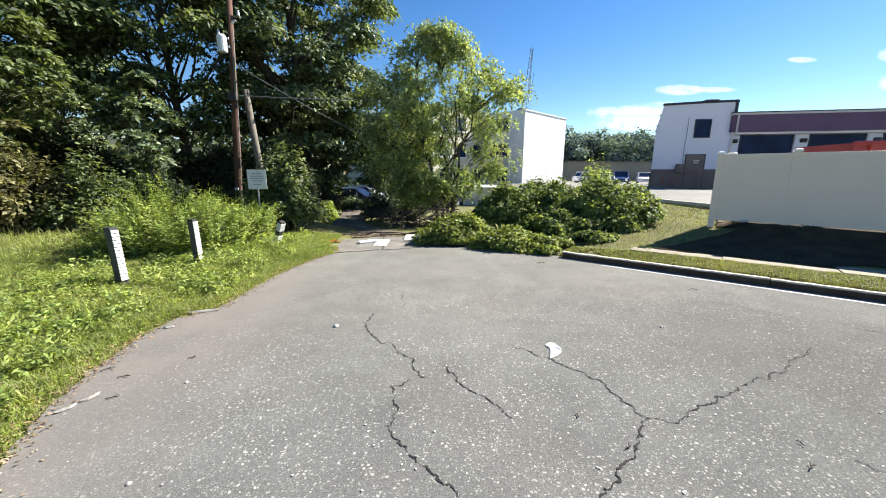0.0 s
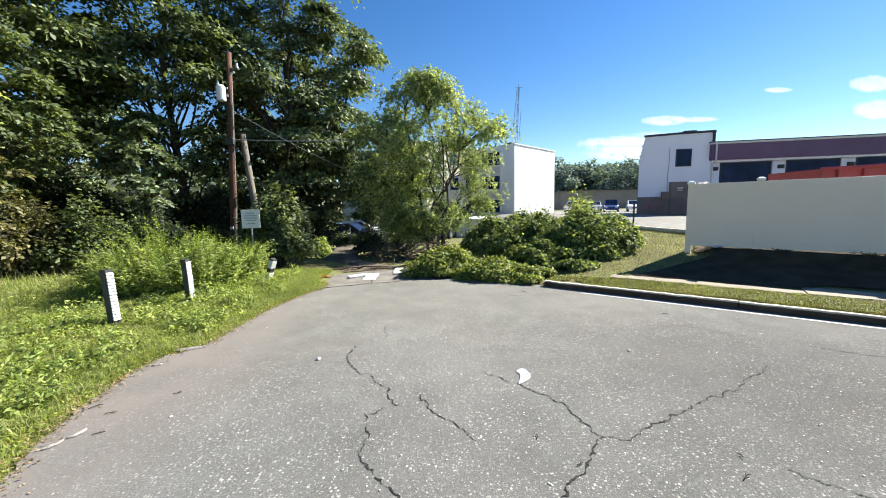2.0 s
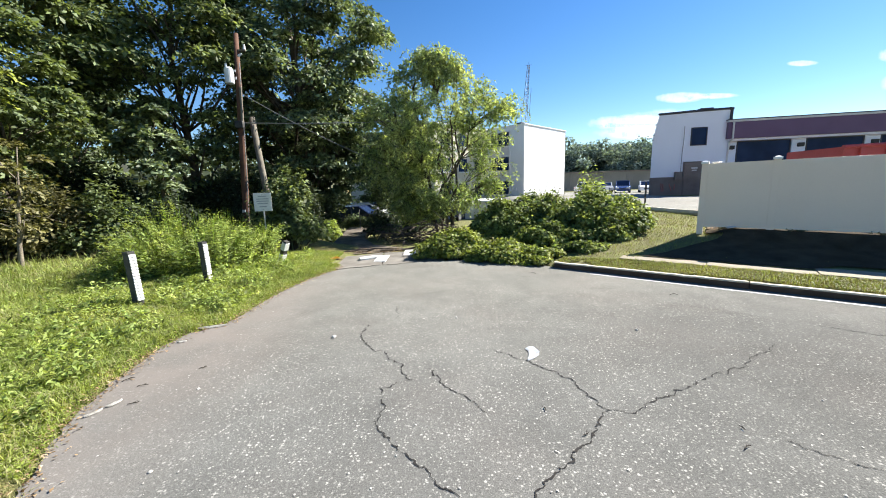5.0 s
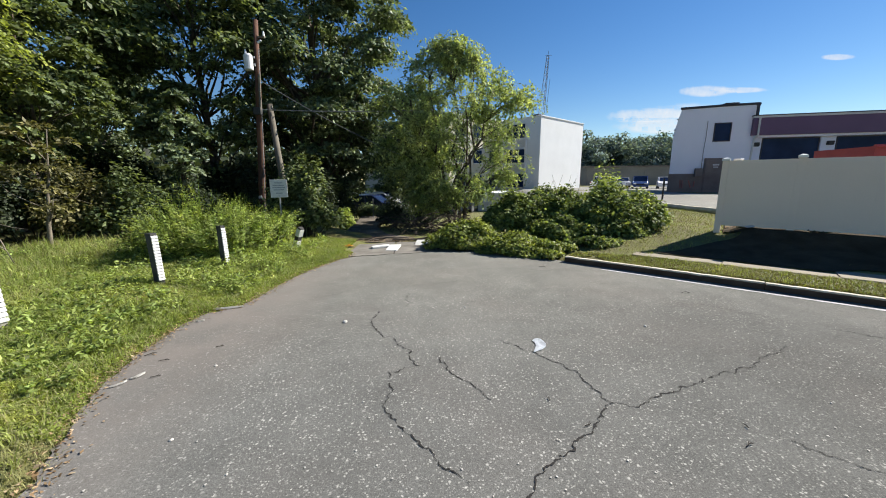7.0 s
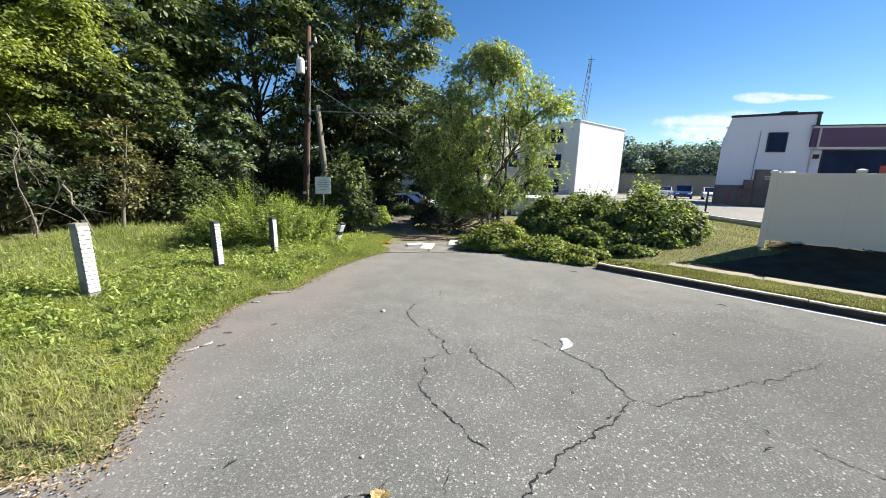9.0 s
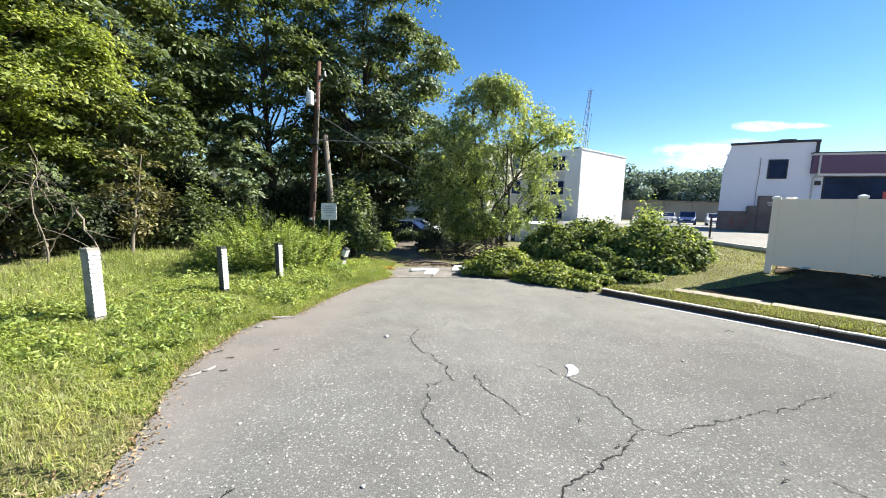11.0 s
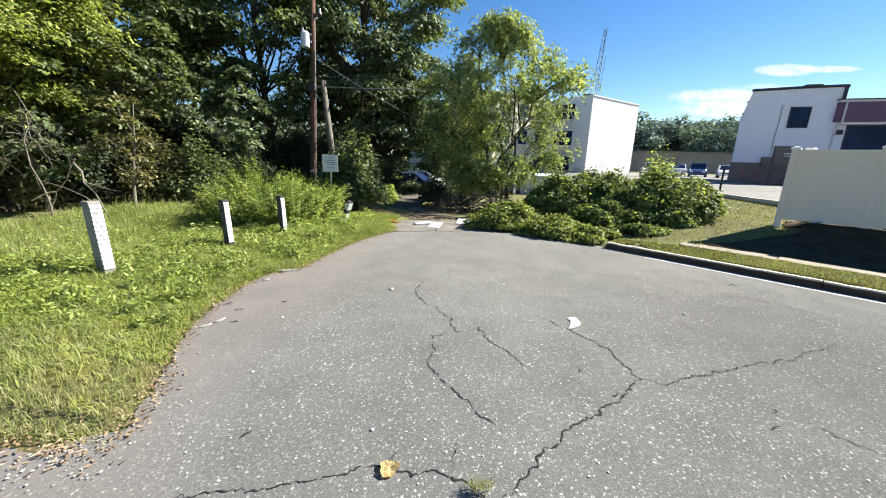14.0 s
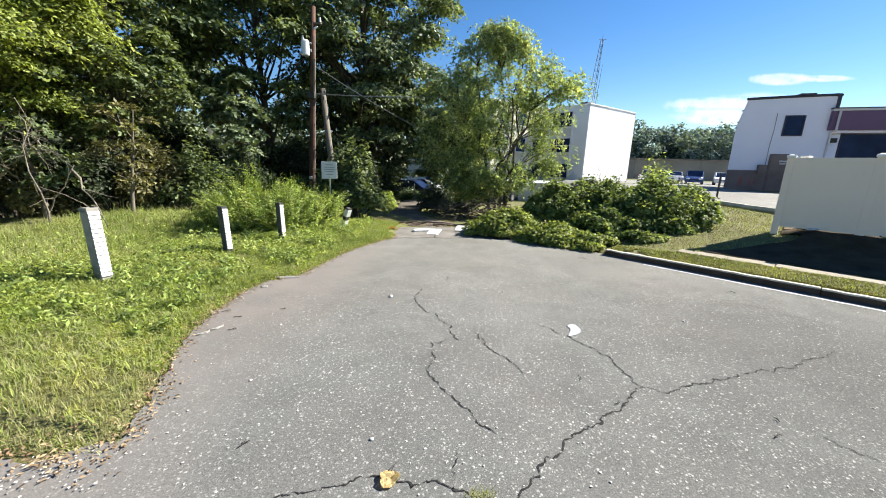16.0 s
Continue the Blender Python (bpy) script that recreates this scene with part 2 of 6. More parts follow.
GRASS = foliage("grass_blade", (0.18, 0.25, 0.06), (0.28, 0.345, 0.09), (0.39, 0.43, 0.14), 0.45, 0.7, spread=0.5)
GRASS_DRY = foliage("dry_grass_blade", (0.22, 0.24, 0.1), (0.33, 0.33, 0.155), (0.43, 0.41, 0.23), 0.4, 1.2, spread=0.5)
WEED = foliage("weed_leaf", (0.19, 0.265, 0.06), (0.29, 0.36, 0.085), (0.39, 0.435, 0.12), 0.45, 1.2, 0.08, spread=0.45)
MUGWORT = foliage("feathery_weed_leaf", (0.19, 0.265, 0.075), (0.31, 0.39, 0.12), (0.43, 0.48, 0.17), 0.5, 2.2)
VINE = foliage("vine_leaf", (0.075, 0.115, 0.038), (0.19, 0.245, 0.08), (0.38, 0.43, 0.16), 0.38, 2.2, 0.1)
BANK_GRASS = foliage("bank_grass_blade", (0.135, 0.135, 0.05), (0.195, 0.185, 0.07), (0.27, 0.245, 0.11), 0.3, 1.5, spread=0.6)
VINE_LIGHT = foliage("young_vine_leaf", (0.15, 0.2, 0.045), (0.25, 0.3, 0.075), (0.36, 0.4, 0.12), 0.42, 1.6)
DARK_LEAF = foliage("dark_tree_leaf", (0.05, 0.08, 0.042), (0.15, 0.2, 0.11), (0.33, 0.39, 0.22), 0.32, 1.5, 0.3)
MID_LEAF = foliage("tree_leaf", (0.07, 0.10, 0.045), (0.145, 0.19, 0.085), (0.25, 0.295, 0.13), 0.4, 1.1, 0.3)
YELLOW_GREEN = foliage("yellow_green_leaf", (0.15, 0.2, 0.055), (0.28, 0.335, 0.085), (0.43, 0.47, 0.13), 0.5, 0.6)
LOCUST = foliage("locust_leaf", (0.205, 0.275, 0.125), (0.325, 0.395, 0.18), (0.45, 0.50, 0.25), 0.51, 0.9, spread=0.92)
BROWNING = foliage("browning_leaf", (0.10, 0.10, 0.045), (0.17, 0.165, 0.07), (0.26, 0.235, 0.11), 0.35, 0.8)
# bluish leaf colour stands in for the haze of distance
FAR_LEAF = foliage("haze_tinted_leaf", (0.12, 0.17, 0.185), (0.19, 0.255, 0.255), (0.28, 0.34, 0.32), 0.3, 0.16, 0.02)
# darker leaf copy with the wood's inner shade put into its colour
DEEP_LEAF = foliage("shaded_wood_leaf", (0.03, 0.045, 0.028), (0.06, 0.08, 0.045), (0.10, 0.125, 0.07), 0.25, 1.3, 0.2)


# ---- building blocks ----
def as_mesh(name, bm, material, smooth=False):
    bmesh.ops.recalc_face_normals(bm, faces=bm.faces)
    me = bpy.data.meshes.new(name)
    bm.to_mesh(me)
    bm.free()
    me.materials.append(material)
    if smooth:
        me.polygons.foreach_set("use_smooth", [True] * len(me.polygons))
    return me


def part(name, bm, material, parent, label="", smooth=False):
    ob = new(name, bm if isinstance(bm, bpy.types.Mesh) else as_mesh(name, bm, material, smooth))
    ob.parent = parent
    if label:
        ob["label"] = label
    return ob


def thing(name, label, category, x=0, y=0, z=0, rz=0, rx=0, ry=0, group="", kind=""):
    ob = new(name)
    ob.matrix_basis = pose(x, y, z, rx, ry, rz)
    return tagged(ob, label, category, group, kind)


def solid(name, bm, material, label, category, kind="", group="", at=(0, 0, 0, 0, 0, 0), smooth=False):
    """A thing, or a piece of the setting, that is a single mesh."""
    ob = new(name, as_mesh(name, bm, material, smooth))
    ob.matrix_basis = pose(*at)
    return tagged(ob, label, category, group, kind)


def box(x0, y0, z0, x1, y1, z1, bevel=0.0, bm=None):
    bm = bm or bmesh.new()
    made = bmesh.ops.create_cube(bm, size=1)["verts"]
    bmesh.ops.transform(bm, verts=made, matrix=Matrix.Translation(((x0 + x1) / 2, (y0 + y1) / 2, (z0 + z1) / 2))
                        @ Matrix.Diagonal((x1 - x0, y1 - y0, z1 - z0, 1)))
    if bevel:
        edges = list({e for v in made for e in v.link_edges})
        bmesh.ops.bevel(bm, geom=edges, offset=bevel, segments=2, affect="EDGES", profile=0.5)
    return bm


def tube(points, radii, sides=8, bm=None, caps=True):
    bm = bm or bmesh.new()
    pts = [Vector(p) for p in points]
    radii = radii if isinstance(radii, (list, tuple)) else [radii] * len(pts)
    rings = []
    for i, (p, r) in enumerate(zip(pts, radii)):
        way = (pts[min(i + 1, len(pts) - 1)] - pts[max(i - 1, 0)]).normalized()
        side = way.cross(Vector((0, 0, 1)) if abs(way.z) < 0.9 else Vector((1, 0, 0))).normalized()
        up = side.cross(way)
        rings.append([bm.verts.new(p + r * (math.cos(a) * side + math.sin(a) * up))
                      for a in (2 * math.pi * k / sides for k in range(sides))])
    for a, b in zip(rings, rings[1:]):
        for k in range(sides):
            bm.faces.new((a[k], a[(k + 1) % sides], b[(k + 1) % sides], b[k]))
    if caps:
        bm.faces.new(rings[0][::-1])
        bm.faces.new(rings[-1])
    return bm


def prism(outline, z0, z1, bm=None):
    """A slab over an outline in plan."""
    bm = bm or bmesh.new()
    low = [bm.verts.new((x, y, z0)) for x, y in outline]
    top = [bm.verts.new((x, y, z1)) for x, y in outline]
    bm.faces.new(top)
    bm.faces.new(low[::-1])
    for i in range(len(top)):
        j = (i + 1) % len(top)
        bm.faces.new((low[i], low[j], top[j], top[i]))
    return bm


def side_prism(outline, y0, y1, bm=None):
    """A slab over an outline in x and z, from y0 to y1."""
    bm = bm or bmesh.new()
    a = [bm.verts.new((x, y0, z)) for x, z in outline]
    b = [bm.verts.new((x, y1, z)) for x, z in outline]
    bm.faces.new(a)
    bm.faces.new(b[::-1])
    for i in range(len(a)):
        j = (i + 1) % len(a)
        bm.faces.new((a[i], b[i], b[j], a[j]))
    return bm


def quads(name, verts, material, per=4):
    """A mesh of separate faces of `per` corners each, from an array (n, per, 3)."""
    n = len(verts)
    me = bpy.data.meshes.new(name)
    me.vertices.add(n * per)
    me.vertices.foreach_set("co", np.ascontiguousarray(verts, dtype=np.float32).ravel())
    me.loops.add(n * per)
    me.loops.foreach_set("vertex_index", np.arange(n * per, dtype=np.int32))
    me.polygons.add(n)
    me.polygons.foreach_set("loop_start", np.arange(0, n * per, per, dtype=np.int32))
    me.update(calc_edges=True)
    me.materials.append(material)
    return me


def unit(a):
    return a / np.maximum(np.linalg.norm(a, axis=-1, keepdims=True), 1e-9)


def leaves(points, out, length, width, rng, up=0.5, droop=0.3, wild=0.7, fold=0.18):
    """Leaf corners (n, 4, 3): rhombs folded along the midrib, facing out and up, hanging a little."""
    n = len(points)
    face = unit(out * 0.6 + np.array([0, 0, up]) + rng.normal(size=(n, 3)) * wild)
    along = rng.normal(size=(n, 3)) + out * 0.5 - np.array([0, 0, droop])
    along = unit(along - face * np.sum(along * face, axis=1, keepdims=True))
    side = np.cross(face, along)
    size = rng.uniform(0.65, 1.3, (n, 1))
    l, w = length * size, width * size
    mid = points + along * l * 0.45 + face * w * fold
    return np.stack([points, mid + side * w / 2, points + along * l, mid - side * w / 2], axis=1)


def clump(centre, radii, n, rng, inner=0.35):
    """Points scattered in an ellipsoid, thicker towards its skin, with their outward ways."""
    d = unit(rng.normal(size=(n, 3)))
    f = inner + (1 - inner) * rng.uniform(0, 1, (n, 1)) ** 0.6
    f = f * (1 + 0.16 * rng.normal(size=(n, 1)))
    p = np.array(centre) + d * np.array(radii) * f
    wave = 0.16 * np.array(radii) * np.sin(p[:, [1, 2, 0]] * 7.3 + p[:, [2, 0, 1]] * 4.1 + rng.uniform(0, 6, 3))
    return p + wave, d


# ---- lie of the land ----
def step(a, b, v):
    t = np.clip((v - a) / (b - a), 0, 1)
    return t * t * (3 - 2 * t)


KX, KY, KC = 0.643, 0.766, 7.56         # kerb line: KX x + KY y = KC
KERB_TURN = -40.0                        # its heading in plan


def beyond(x, y):
    return KX * x + KY * y - KC


def kerb_place(s, u):
    """A place s metres along the kerb from its far end, u metres behind its face."""
    return 2.42 + 0.766 * s + KX * u, 7.84 - 0.643 * s + KY * u


ROAD_EDGE = [(-6.5, -12), (-6.5, 1.2), (-3.35, 1.72), (-2.75, 1.68), (-2.42, 1.9), (-2.6, 2.35), (-2.85, 2.75), (-3.1, 3.25), (-3.24, 3.8),
             (-3.33, 4.5), (-3.28, 4.95), (-2.95, 5.3), (-2.88, 5.9), (-2.82, 6.6), (-2.7, 7.25), (-2.4, 8.1), (-2.22, 8.4)]


def edge_x(y):
    """Where the left edge of the asphalt runs."""
    e = [p for p in ROAD_EDGE if p[1] > 1.85]
    return np.interp(y, [p[1] for p in e], [p[0] for p in e])


def land(x, y):
    x, y = np.asarray(x, float), np.asarray(y, float)
    u = beyond(x, y)
    bank = np.interp(u, [0.06, 0.17, 0.6, 1.8, 3.6, 8, 14, 24, 36, 60], [-0.06, 0.10, 0.125, 0.18, 0.42, 0.56, 0.66, 0.68, 0.3, 0.2])
    back = -0.05 - 0.05 * np.clip(y - 10.8, 0, 16)
    w = step(1.2, 4.5, x - 0.25 * np.clip(y - 9, 0, 20))
    rear = w * bank + (1 - w) * back
    d = np.where(y < 1.95, -1.0, edge_x(y) - x)
    verge = -0.05 + 0.06 * step(-0.02, 0.12, d) + 0.05 * step(0.1, 1.2, d) + 0.04 * np.sin(x * 1.3 + 0.7) * np.cos(y * 0.9) * step(0.6, 2.4, d)
    near = np.where(x < -1.5, verge, -0.06)
    t = step(8.6, 9.6, y + 0.1 * x)
    h = np.where(u > 0, np.where(x > 2.0, bank, near * (1 - t) + rear * t), near)
    # ridge of earth added under the white fence so its gap shows only shade
    behind, along = (x - 6.6) * 0.682 + (y - 8.97) * 0.731, (x - 6.6) * 0.731 - (y - 8.97) * 0.682
    bank = bank + 0.13 * step(-0.7, -0.12, behind) * step(4.0, 1.5, behind) * step(0.1, 0.6, along)
    h = np.where((u > 0) & (x > 2.0), w * bank + (1 - w) * np.where(y > 8.5, back, -0.06), h)
    return h


def ground_sheet():
    def line(fine0, fine1, far):
        a = np.arange(fine0, fine1 + 0.01, 0.2)
        g = np.cumsum(0.25 * 1.25 ** np.arange(34))
        g = g[g < far]
        return np.concatenate([fine0 - g[::-1], a, fine1 + g])
    xs, ys = line(-10, 14, 900), line(-3, 14, 900)
    gx, gy = np.meshgrid(xs, ys)
    gz = land(gx, gy)
    v = np.stack([gx, gy, gz], -1).reshape(-1, 3)
    nx, ny = len(xs), len(ys)
    idx = np.arange(nx * ny).reshape(ny, nx)
    f = np.stack([idx[:-1, :-1], idx[:-1, 1:], idx[1:, 1:], idx[1:, :-1]], -1).reshape(-1, 4)
    me = bpy.data.meshes.new("ground")
    me.from_pydata(v.tolist(), [], f.tolist())
    me.polygons.foreach_set("use_smooth", [True] * len(me.polygons))
    k = Nodes("ground_cover")
    big, mid, fine = k.noise(0.25, 4), k.noise(1.7, 5), k.noise(30.0, 4)
    c = k.mix(k.ramp(mid, (0.38, 0.0), (0.58, 1.0)), (0.13, 0.115, 0.055), (0.19, 0.2, 0.07))
    c = k.mix(k.ramp(big, (0.4, 0.0), (0.62, 0.7)), c, (0.16, 0.155, 0.06))
    c = k.mix(0.8, c, k.ramp(fine, (0.25, 0.4), (0.75, 1.25)), "MULTIPLY")
    k.bump(fine, 0.8, 0.03)
    me.materials.append(k.done(c, 0.95, 0.0, 0.2))
    return tagged(new("ground", me), "grassy soil ground with bare patches, rising beyond the kerb", "ground", kind="structure")


ground_sheet()

# ---- road ----
def road():
    rng = random.Random(4)
    pts = []
    for (x0, y0), (x1, y1) in zip(ROAD_EDGE[1:], ROAD_EDGE[2:]):
        n = max(1, int(math.hypot(x1 - x0, y1 - y0) / 0.07))
        for i in range(n):
            t = i / n
            pts.append((x0 + (x1 - x0) * t + rng.uniform(-0.025, 0.025), y0 + (y1 - y0) * t + rng.uniform(-0.02, 0.02)))
    far = [(-2.2, 8.42), (-1.95, 8.56), (-1.6, 8.6), (-1.32, 8.74), (-0.9, 8.76), (-0.5, 8.9), (-0.07, 8.93), (0.4, 8.98), (0.8, 8.92), (1.6, 8.6), kerb_place(-0.3, 0.06)]
    a, b = kerb_place(26, 0.06), (22, -12)
    return solid("road", prism([ROAD_EDGE[0]] + pts + far + [a, b], -0.12, 0.0), ASPHALT,
                 "worn grey asphalt road end with pale aggregate and cracks", "road", "structure")


road()


def crack(points, seed, width=0.013, name="road_crack"):
    """A jagged thin split filled with dark dirt."""
    width *= 0.82
    rng = random.Random(seed)
    line, run = [], 0.0
    for (x0, y0), (x1, y1) in zip(points, points[1:]):
        d = math.hypot(x1 - x0, y1 - y0)
        n = max(2, int(d / 0.011))
        for i in range(n):
            t = i / n
            s = run + d * t
            jx, jy = (0.016 * noise.noise(Vector((s * 5, seed, q))) + 0.034 * noise.noise(Vector((s * 11, seed, q + 2))) + 0.022 * noise.noise(Vector((s * 25, seed, q + 3))) + 0.012 * noise.noise(Vector((s * 61, seed, q + 5))) for q in (0.3, 9.7))
            line.append(Vector((x0 + (x1 - x0) * t + jx, y0 + (y1 - y0) * t + jy, 0)))
        run += d
    line.append(Vector((*points[-1], 0)))
    bm = bmesh.new()
    prev = None
    for i, p in enumerate(line):
        way = (line[min(i + 1, len(line) - 1)] - line[max(i - 1, 0)]).normalized()
        side = Vector((-way.y, way.x, 0))
        t = i / (len(line) - 1)
        w = width * min(1.0, 0.4 + 5 * min(t, 1 - t)) * max(0.12, 0.72 + 1.1 * noise.noise(Vector((i * 0.17, seed, 1)))) * rng.uniform(0.3, 1.25) / 2
        pair = (bm.verts.new(p + side * w + Vector((0, 0, 0.004))), bm.verts.new(p - side * w + Vector((0, 0, 0.004))))
        if prev:
            bm.faces.new((prev[0], prev[1], pair[1], pair[0]))
        prev = pair
    return solid(name, bm, CRACK, "thin jagged crack in the asphalt filled with dirt", "crack", "structure")


crack([(0.50, 4.10), (0.62, 3.96), (0.80, 3.78), (0.96, 3.60), (1.08, 3.40), (1.13, 3.12), (1.20, 2.94)], 1, 0.018)
crack([(1.20, 2.94), (1.36, 2.89), (1.62, 3.02), (1.89, 3.13), (2.30, 3.32), (2.60, 3.42), (2.80, 3.46), (2.97, 3.62), (3.20, 3.68), (3.46, 3.88)], 2, 0.018)
crack([(1.20, 2.94), (0.98, 2.74), (0.90, 2.62), (0.72, 2.50), (0.65, 2.42), (0.47, 2.31), (0.40, 2.2), (0.27, 2.08), (0.12, 1.86), (-0.02, 1.72)], 3, 0.02)
crack([(-0.95, 5.05), (-1.02, 4.64), (-0.90, 4.38), (-0.77, 4.2), (-0.68, 4.2)], 4, 0.02)
crack([(-0.68, 4.2), (-0.60, 4.0), (-0.50, 3.88), (-0.42, 3.68), (-0.35, 3.56)], 5, 0.019)
crack([(-0.20, 3.76), (-0.10, 3.55), (-0.05, 3.40), (0.08, 3.26), (0.14, 3.2), (0.25, 3.0)], 6, 0.018)
crack([(-0.35, 3.56), (-0.62, 3.46), (-0.58, 3.25), (-0.56, 3.08), (-0.62, 2.98)], 7, 0.014)
crack([(-0.62, 2.98), (-0.53, 2.80), (-0.40, 2.63), (-0.25, 2.5), (-0.16, 2.36), (0.0, 2.22)], 8, 0.018)
crack([(-0.62, 5.75), (-0.66, 5.5), (-0.6, 5.3), (-0.63, 5.18)], 18, 0.012)
crack([(2.17, 2.56), (2.26, 2.42), (2.36, 2.33), (2.5, 2.22)], 9, 0.012)
crack([(-1.75, 1.50), (-1.32, 1.60), (-0.99, 1.73), (-0.73, 1.83), (-0.52, 1.80), (-0.36, 1.84), (-0.26, 1.79), (-0.12, 1.70), (0.0, 1.6)], 10, 0.015)
crack([(-0.31, 1.82), (-0.29, 2.0), (-0.26, 2.16)], 11, 0.006)
crack([(-1.1, 6.0), (-0.8, 6.05), (-0.46, 6.19), (-0.1, 6.3), (0.34, 6.5)], 12, 0.007)
crack([(4.4, 4.25), (4.6, 4.08), (4.8, 3.92), (5.0, 3.8)], 13, 0.02)
crack([(3.3, 5.3), (3.6, 5.02), (3.9, 4.75), (4.08, 4.57)], 19, 0.012)
crack([(1.4, 7.3), (1.7, 7.1), (2.0, 7.02)], 14, 0.016)
crack([(2.3, 6.3), (2.6, 6.15), (2.9, 6.1)], 15, 0.012)
crack([(-1.6, 5.9), (-1.9, 5.6), (-2.1, 5.55)], 16, 0.008)
crack([(-2.15, 8.45), (-1.95, 8.57), (-1.6, 8.61), (-1.32, 8.75), (-0.9, 8.77), (-0.5, 8.91), (-0.07, 8.94), (0.4, 8.98)], 17, 0.07)


# ---- kerb, sidewalk, edge line, apron, lot ----
def kerb():
    base = thing("kerb", "worn concrete kerb along the road, sides darkened for shade, top paled as sunlit", "kerb", kind="structure")
    rng = random.Random(6)
    s = 0.1
    while s < 24:
        length = 3.0 + rng.uniform(-0.3, 0.3)
        x, y = kerb_place(s, 0)
        bm = box(0, 0, -0.1, length - 0.006, 0.14, 0.10, 0.012)
        bmesh.ops.subdivide_edges(bm, edges=[e for e in bm.edges if abs(e.verts[0].co.x - e.verts[1].co.x) > 1], cuts=24)
        for v in bm.verts:
            n = noise.noise(Vector((v.co.x * 3 + s, v.co.y * 9, v.co.z * 9)))
            v.co.z += 0.006 * n
            v.co.y += 0.008 * noise.noise(Vector((v.co.x * 2.3 + s, 4, v.co.z * 8)))
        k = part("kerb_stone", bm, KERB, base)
        k.matrix_basis = pose(x, y, rng.uniform(-0.004, 0.003), 0, 0, KERB_TURN + rng.uniform(-0.08, 0.08))
        # ragged top strip with the sunlit tone in its colour
        bm = box(0.003, -0.004, 0.088, length - 0.009, 0.075, 0.118, 0.008)
        bmesh.ops.subdivide_edges(bm, edges=[e for e in bm.edges if abs(e.verts[0].co.x - e.verts[1].co.x) > 1], cuts=40)
        for v in bm.verts:
            v.co.z += 0.008 * noise.noise(Vector((v.co.x * 4 + s, 1, 0)))
            v.co.y += (0.012 if v.co.y < 0.03 else 0.035) * noise.noise(Vector((v.co.x * 5 + s, v.co.y * 4, 3)))
        part("worn_lit_top", bm, KERB_TOP, k, "worn kerb top paled as if sunlit")
        s += length


kerb()


def edge_line():
    bm = bmesh.new()
    rng = random.Random(8)
    prev = None
    for i in range(220):
        s = 0.9 + i * 0.1
        a, b = 0.235 + rng.uniform(-0.008, 0.008), 0.165 + rng.uniform(-0.008, 0.008)
        pair = [bm.verts.new((*kerb_place(s, -o), 0.004)) for o in (a, b)]
        if prev:
            bm.faces.new((*prev, pair[1], pair[0]))
        prev = pair
    return solid("edge_line", bm, LINE, "narrow pale line along the foot of the kerb", "road line", "structure")


edge_line()


def sidewalk():
    base = thing("pavement", "pale concrete sidewalk edge, mostly overgrown with grass", "sidewalk", kind="structure")
    rng = random.Random(9)
    for i in range(16):
        s = 1.2 + i * 1.5
        u0, u1 = (0.86, 1.24) if s < 4.2 else (0.88, 1.62)
        z = float(land(*kerb_place(s + 0.7, (u0 + u1) / 2)))
        x, y = kerb_place(s, u0)
        bm = box(0, 0, -0.1, 1.49, u1 - u0, 0.012, 0.006)
        bmesh.ops.subdivide_edges(bm, edges=[e for e in bm.edges if abs(e.verts[0].co.x - e.verts[1].co.x) > 1], cuts=12)
        for v in bm.verts:
            v.co.y += 0.09 * noise.noise(Vector((v.co.x * 4 + s * 3, v.co.y, 2)))
        slab = part("slab", bm, CONCRETE, base)
        slab.matrix_basis = pose(x, y, z + rng.uniform(-0.006, 0.004), rng.uniform(-0.5, 0.5), rng.uniform(-0.3, 0.3), KERB_TURN)
    # bare earth under and before the fence, darkened to deepen the fence's shadow
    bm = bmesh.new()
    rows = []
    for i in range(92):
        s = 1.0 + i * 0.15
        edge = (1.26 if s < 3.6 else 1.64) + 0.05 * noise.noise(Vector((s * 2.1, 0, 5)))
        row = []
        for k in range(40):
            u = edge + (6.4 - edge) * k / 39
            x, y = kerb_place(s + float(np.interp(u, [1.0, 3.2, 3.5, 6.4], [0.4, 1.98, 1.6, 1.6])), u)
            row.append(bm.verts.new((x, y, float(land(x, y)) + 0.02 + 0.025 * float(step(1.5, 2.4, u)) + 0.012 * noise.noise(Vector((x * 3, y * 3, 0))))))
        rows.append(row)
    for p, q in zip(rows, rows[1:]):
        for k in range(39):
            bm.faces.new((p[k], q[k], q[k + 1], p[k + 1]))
    solid("shadowed_earth", bm, surface("shade_toned_earth", (0.04, 0.032, 0.021), (0.085, 0.068, 0.045), 2.5, 40.0, 0.95, 0, 0.7, 0.02, 0.05),
          "bare trodden earth before the fence, darkened to deepen the fence's shadow", "soil", "structure", smooth=True)


sidewalk()


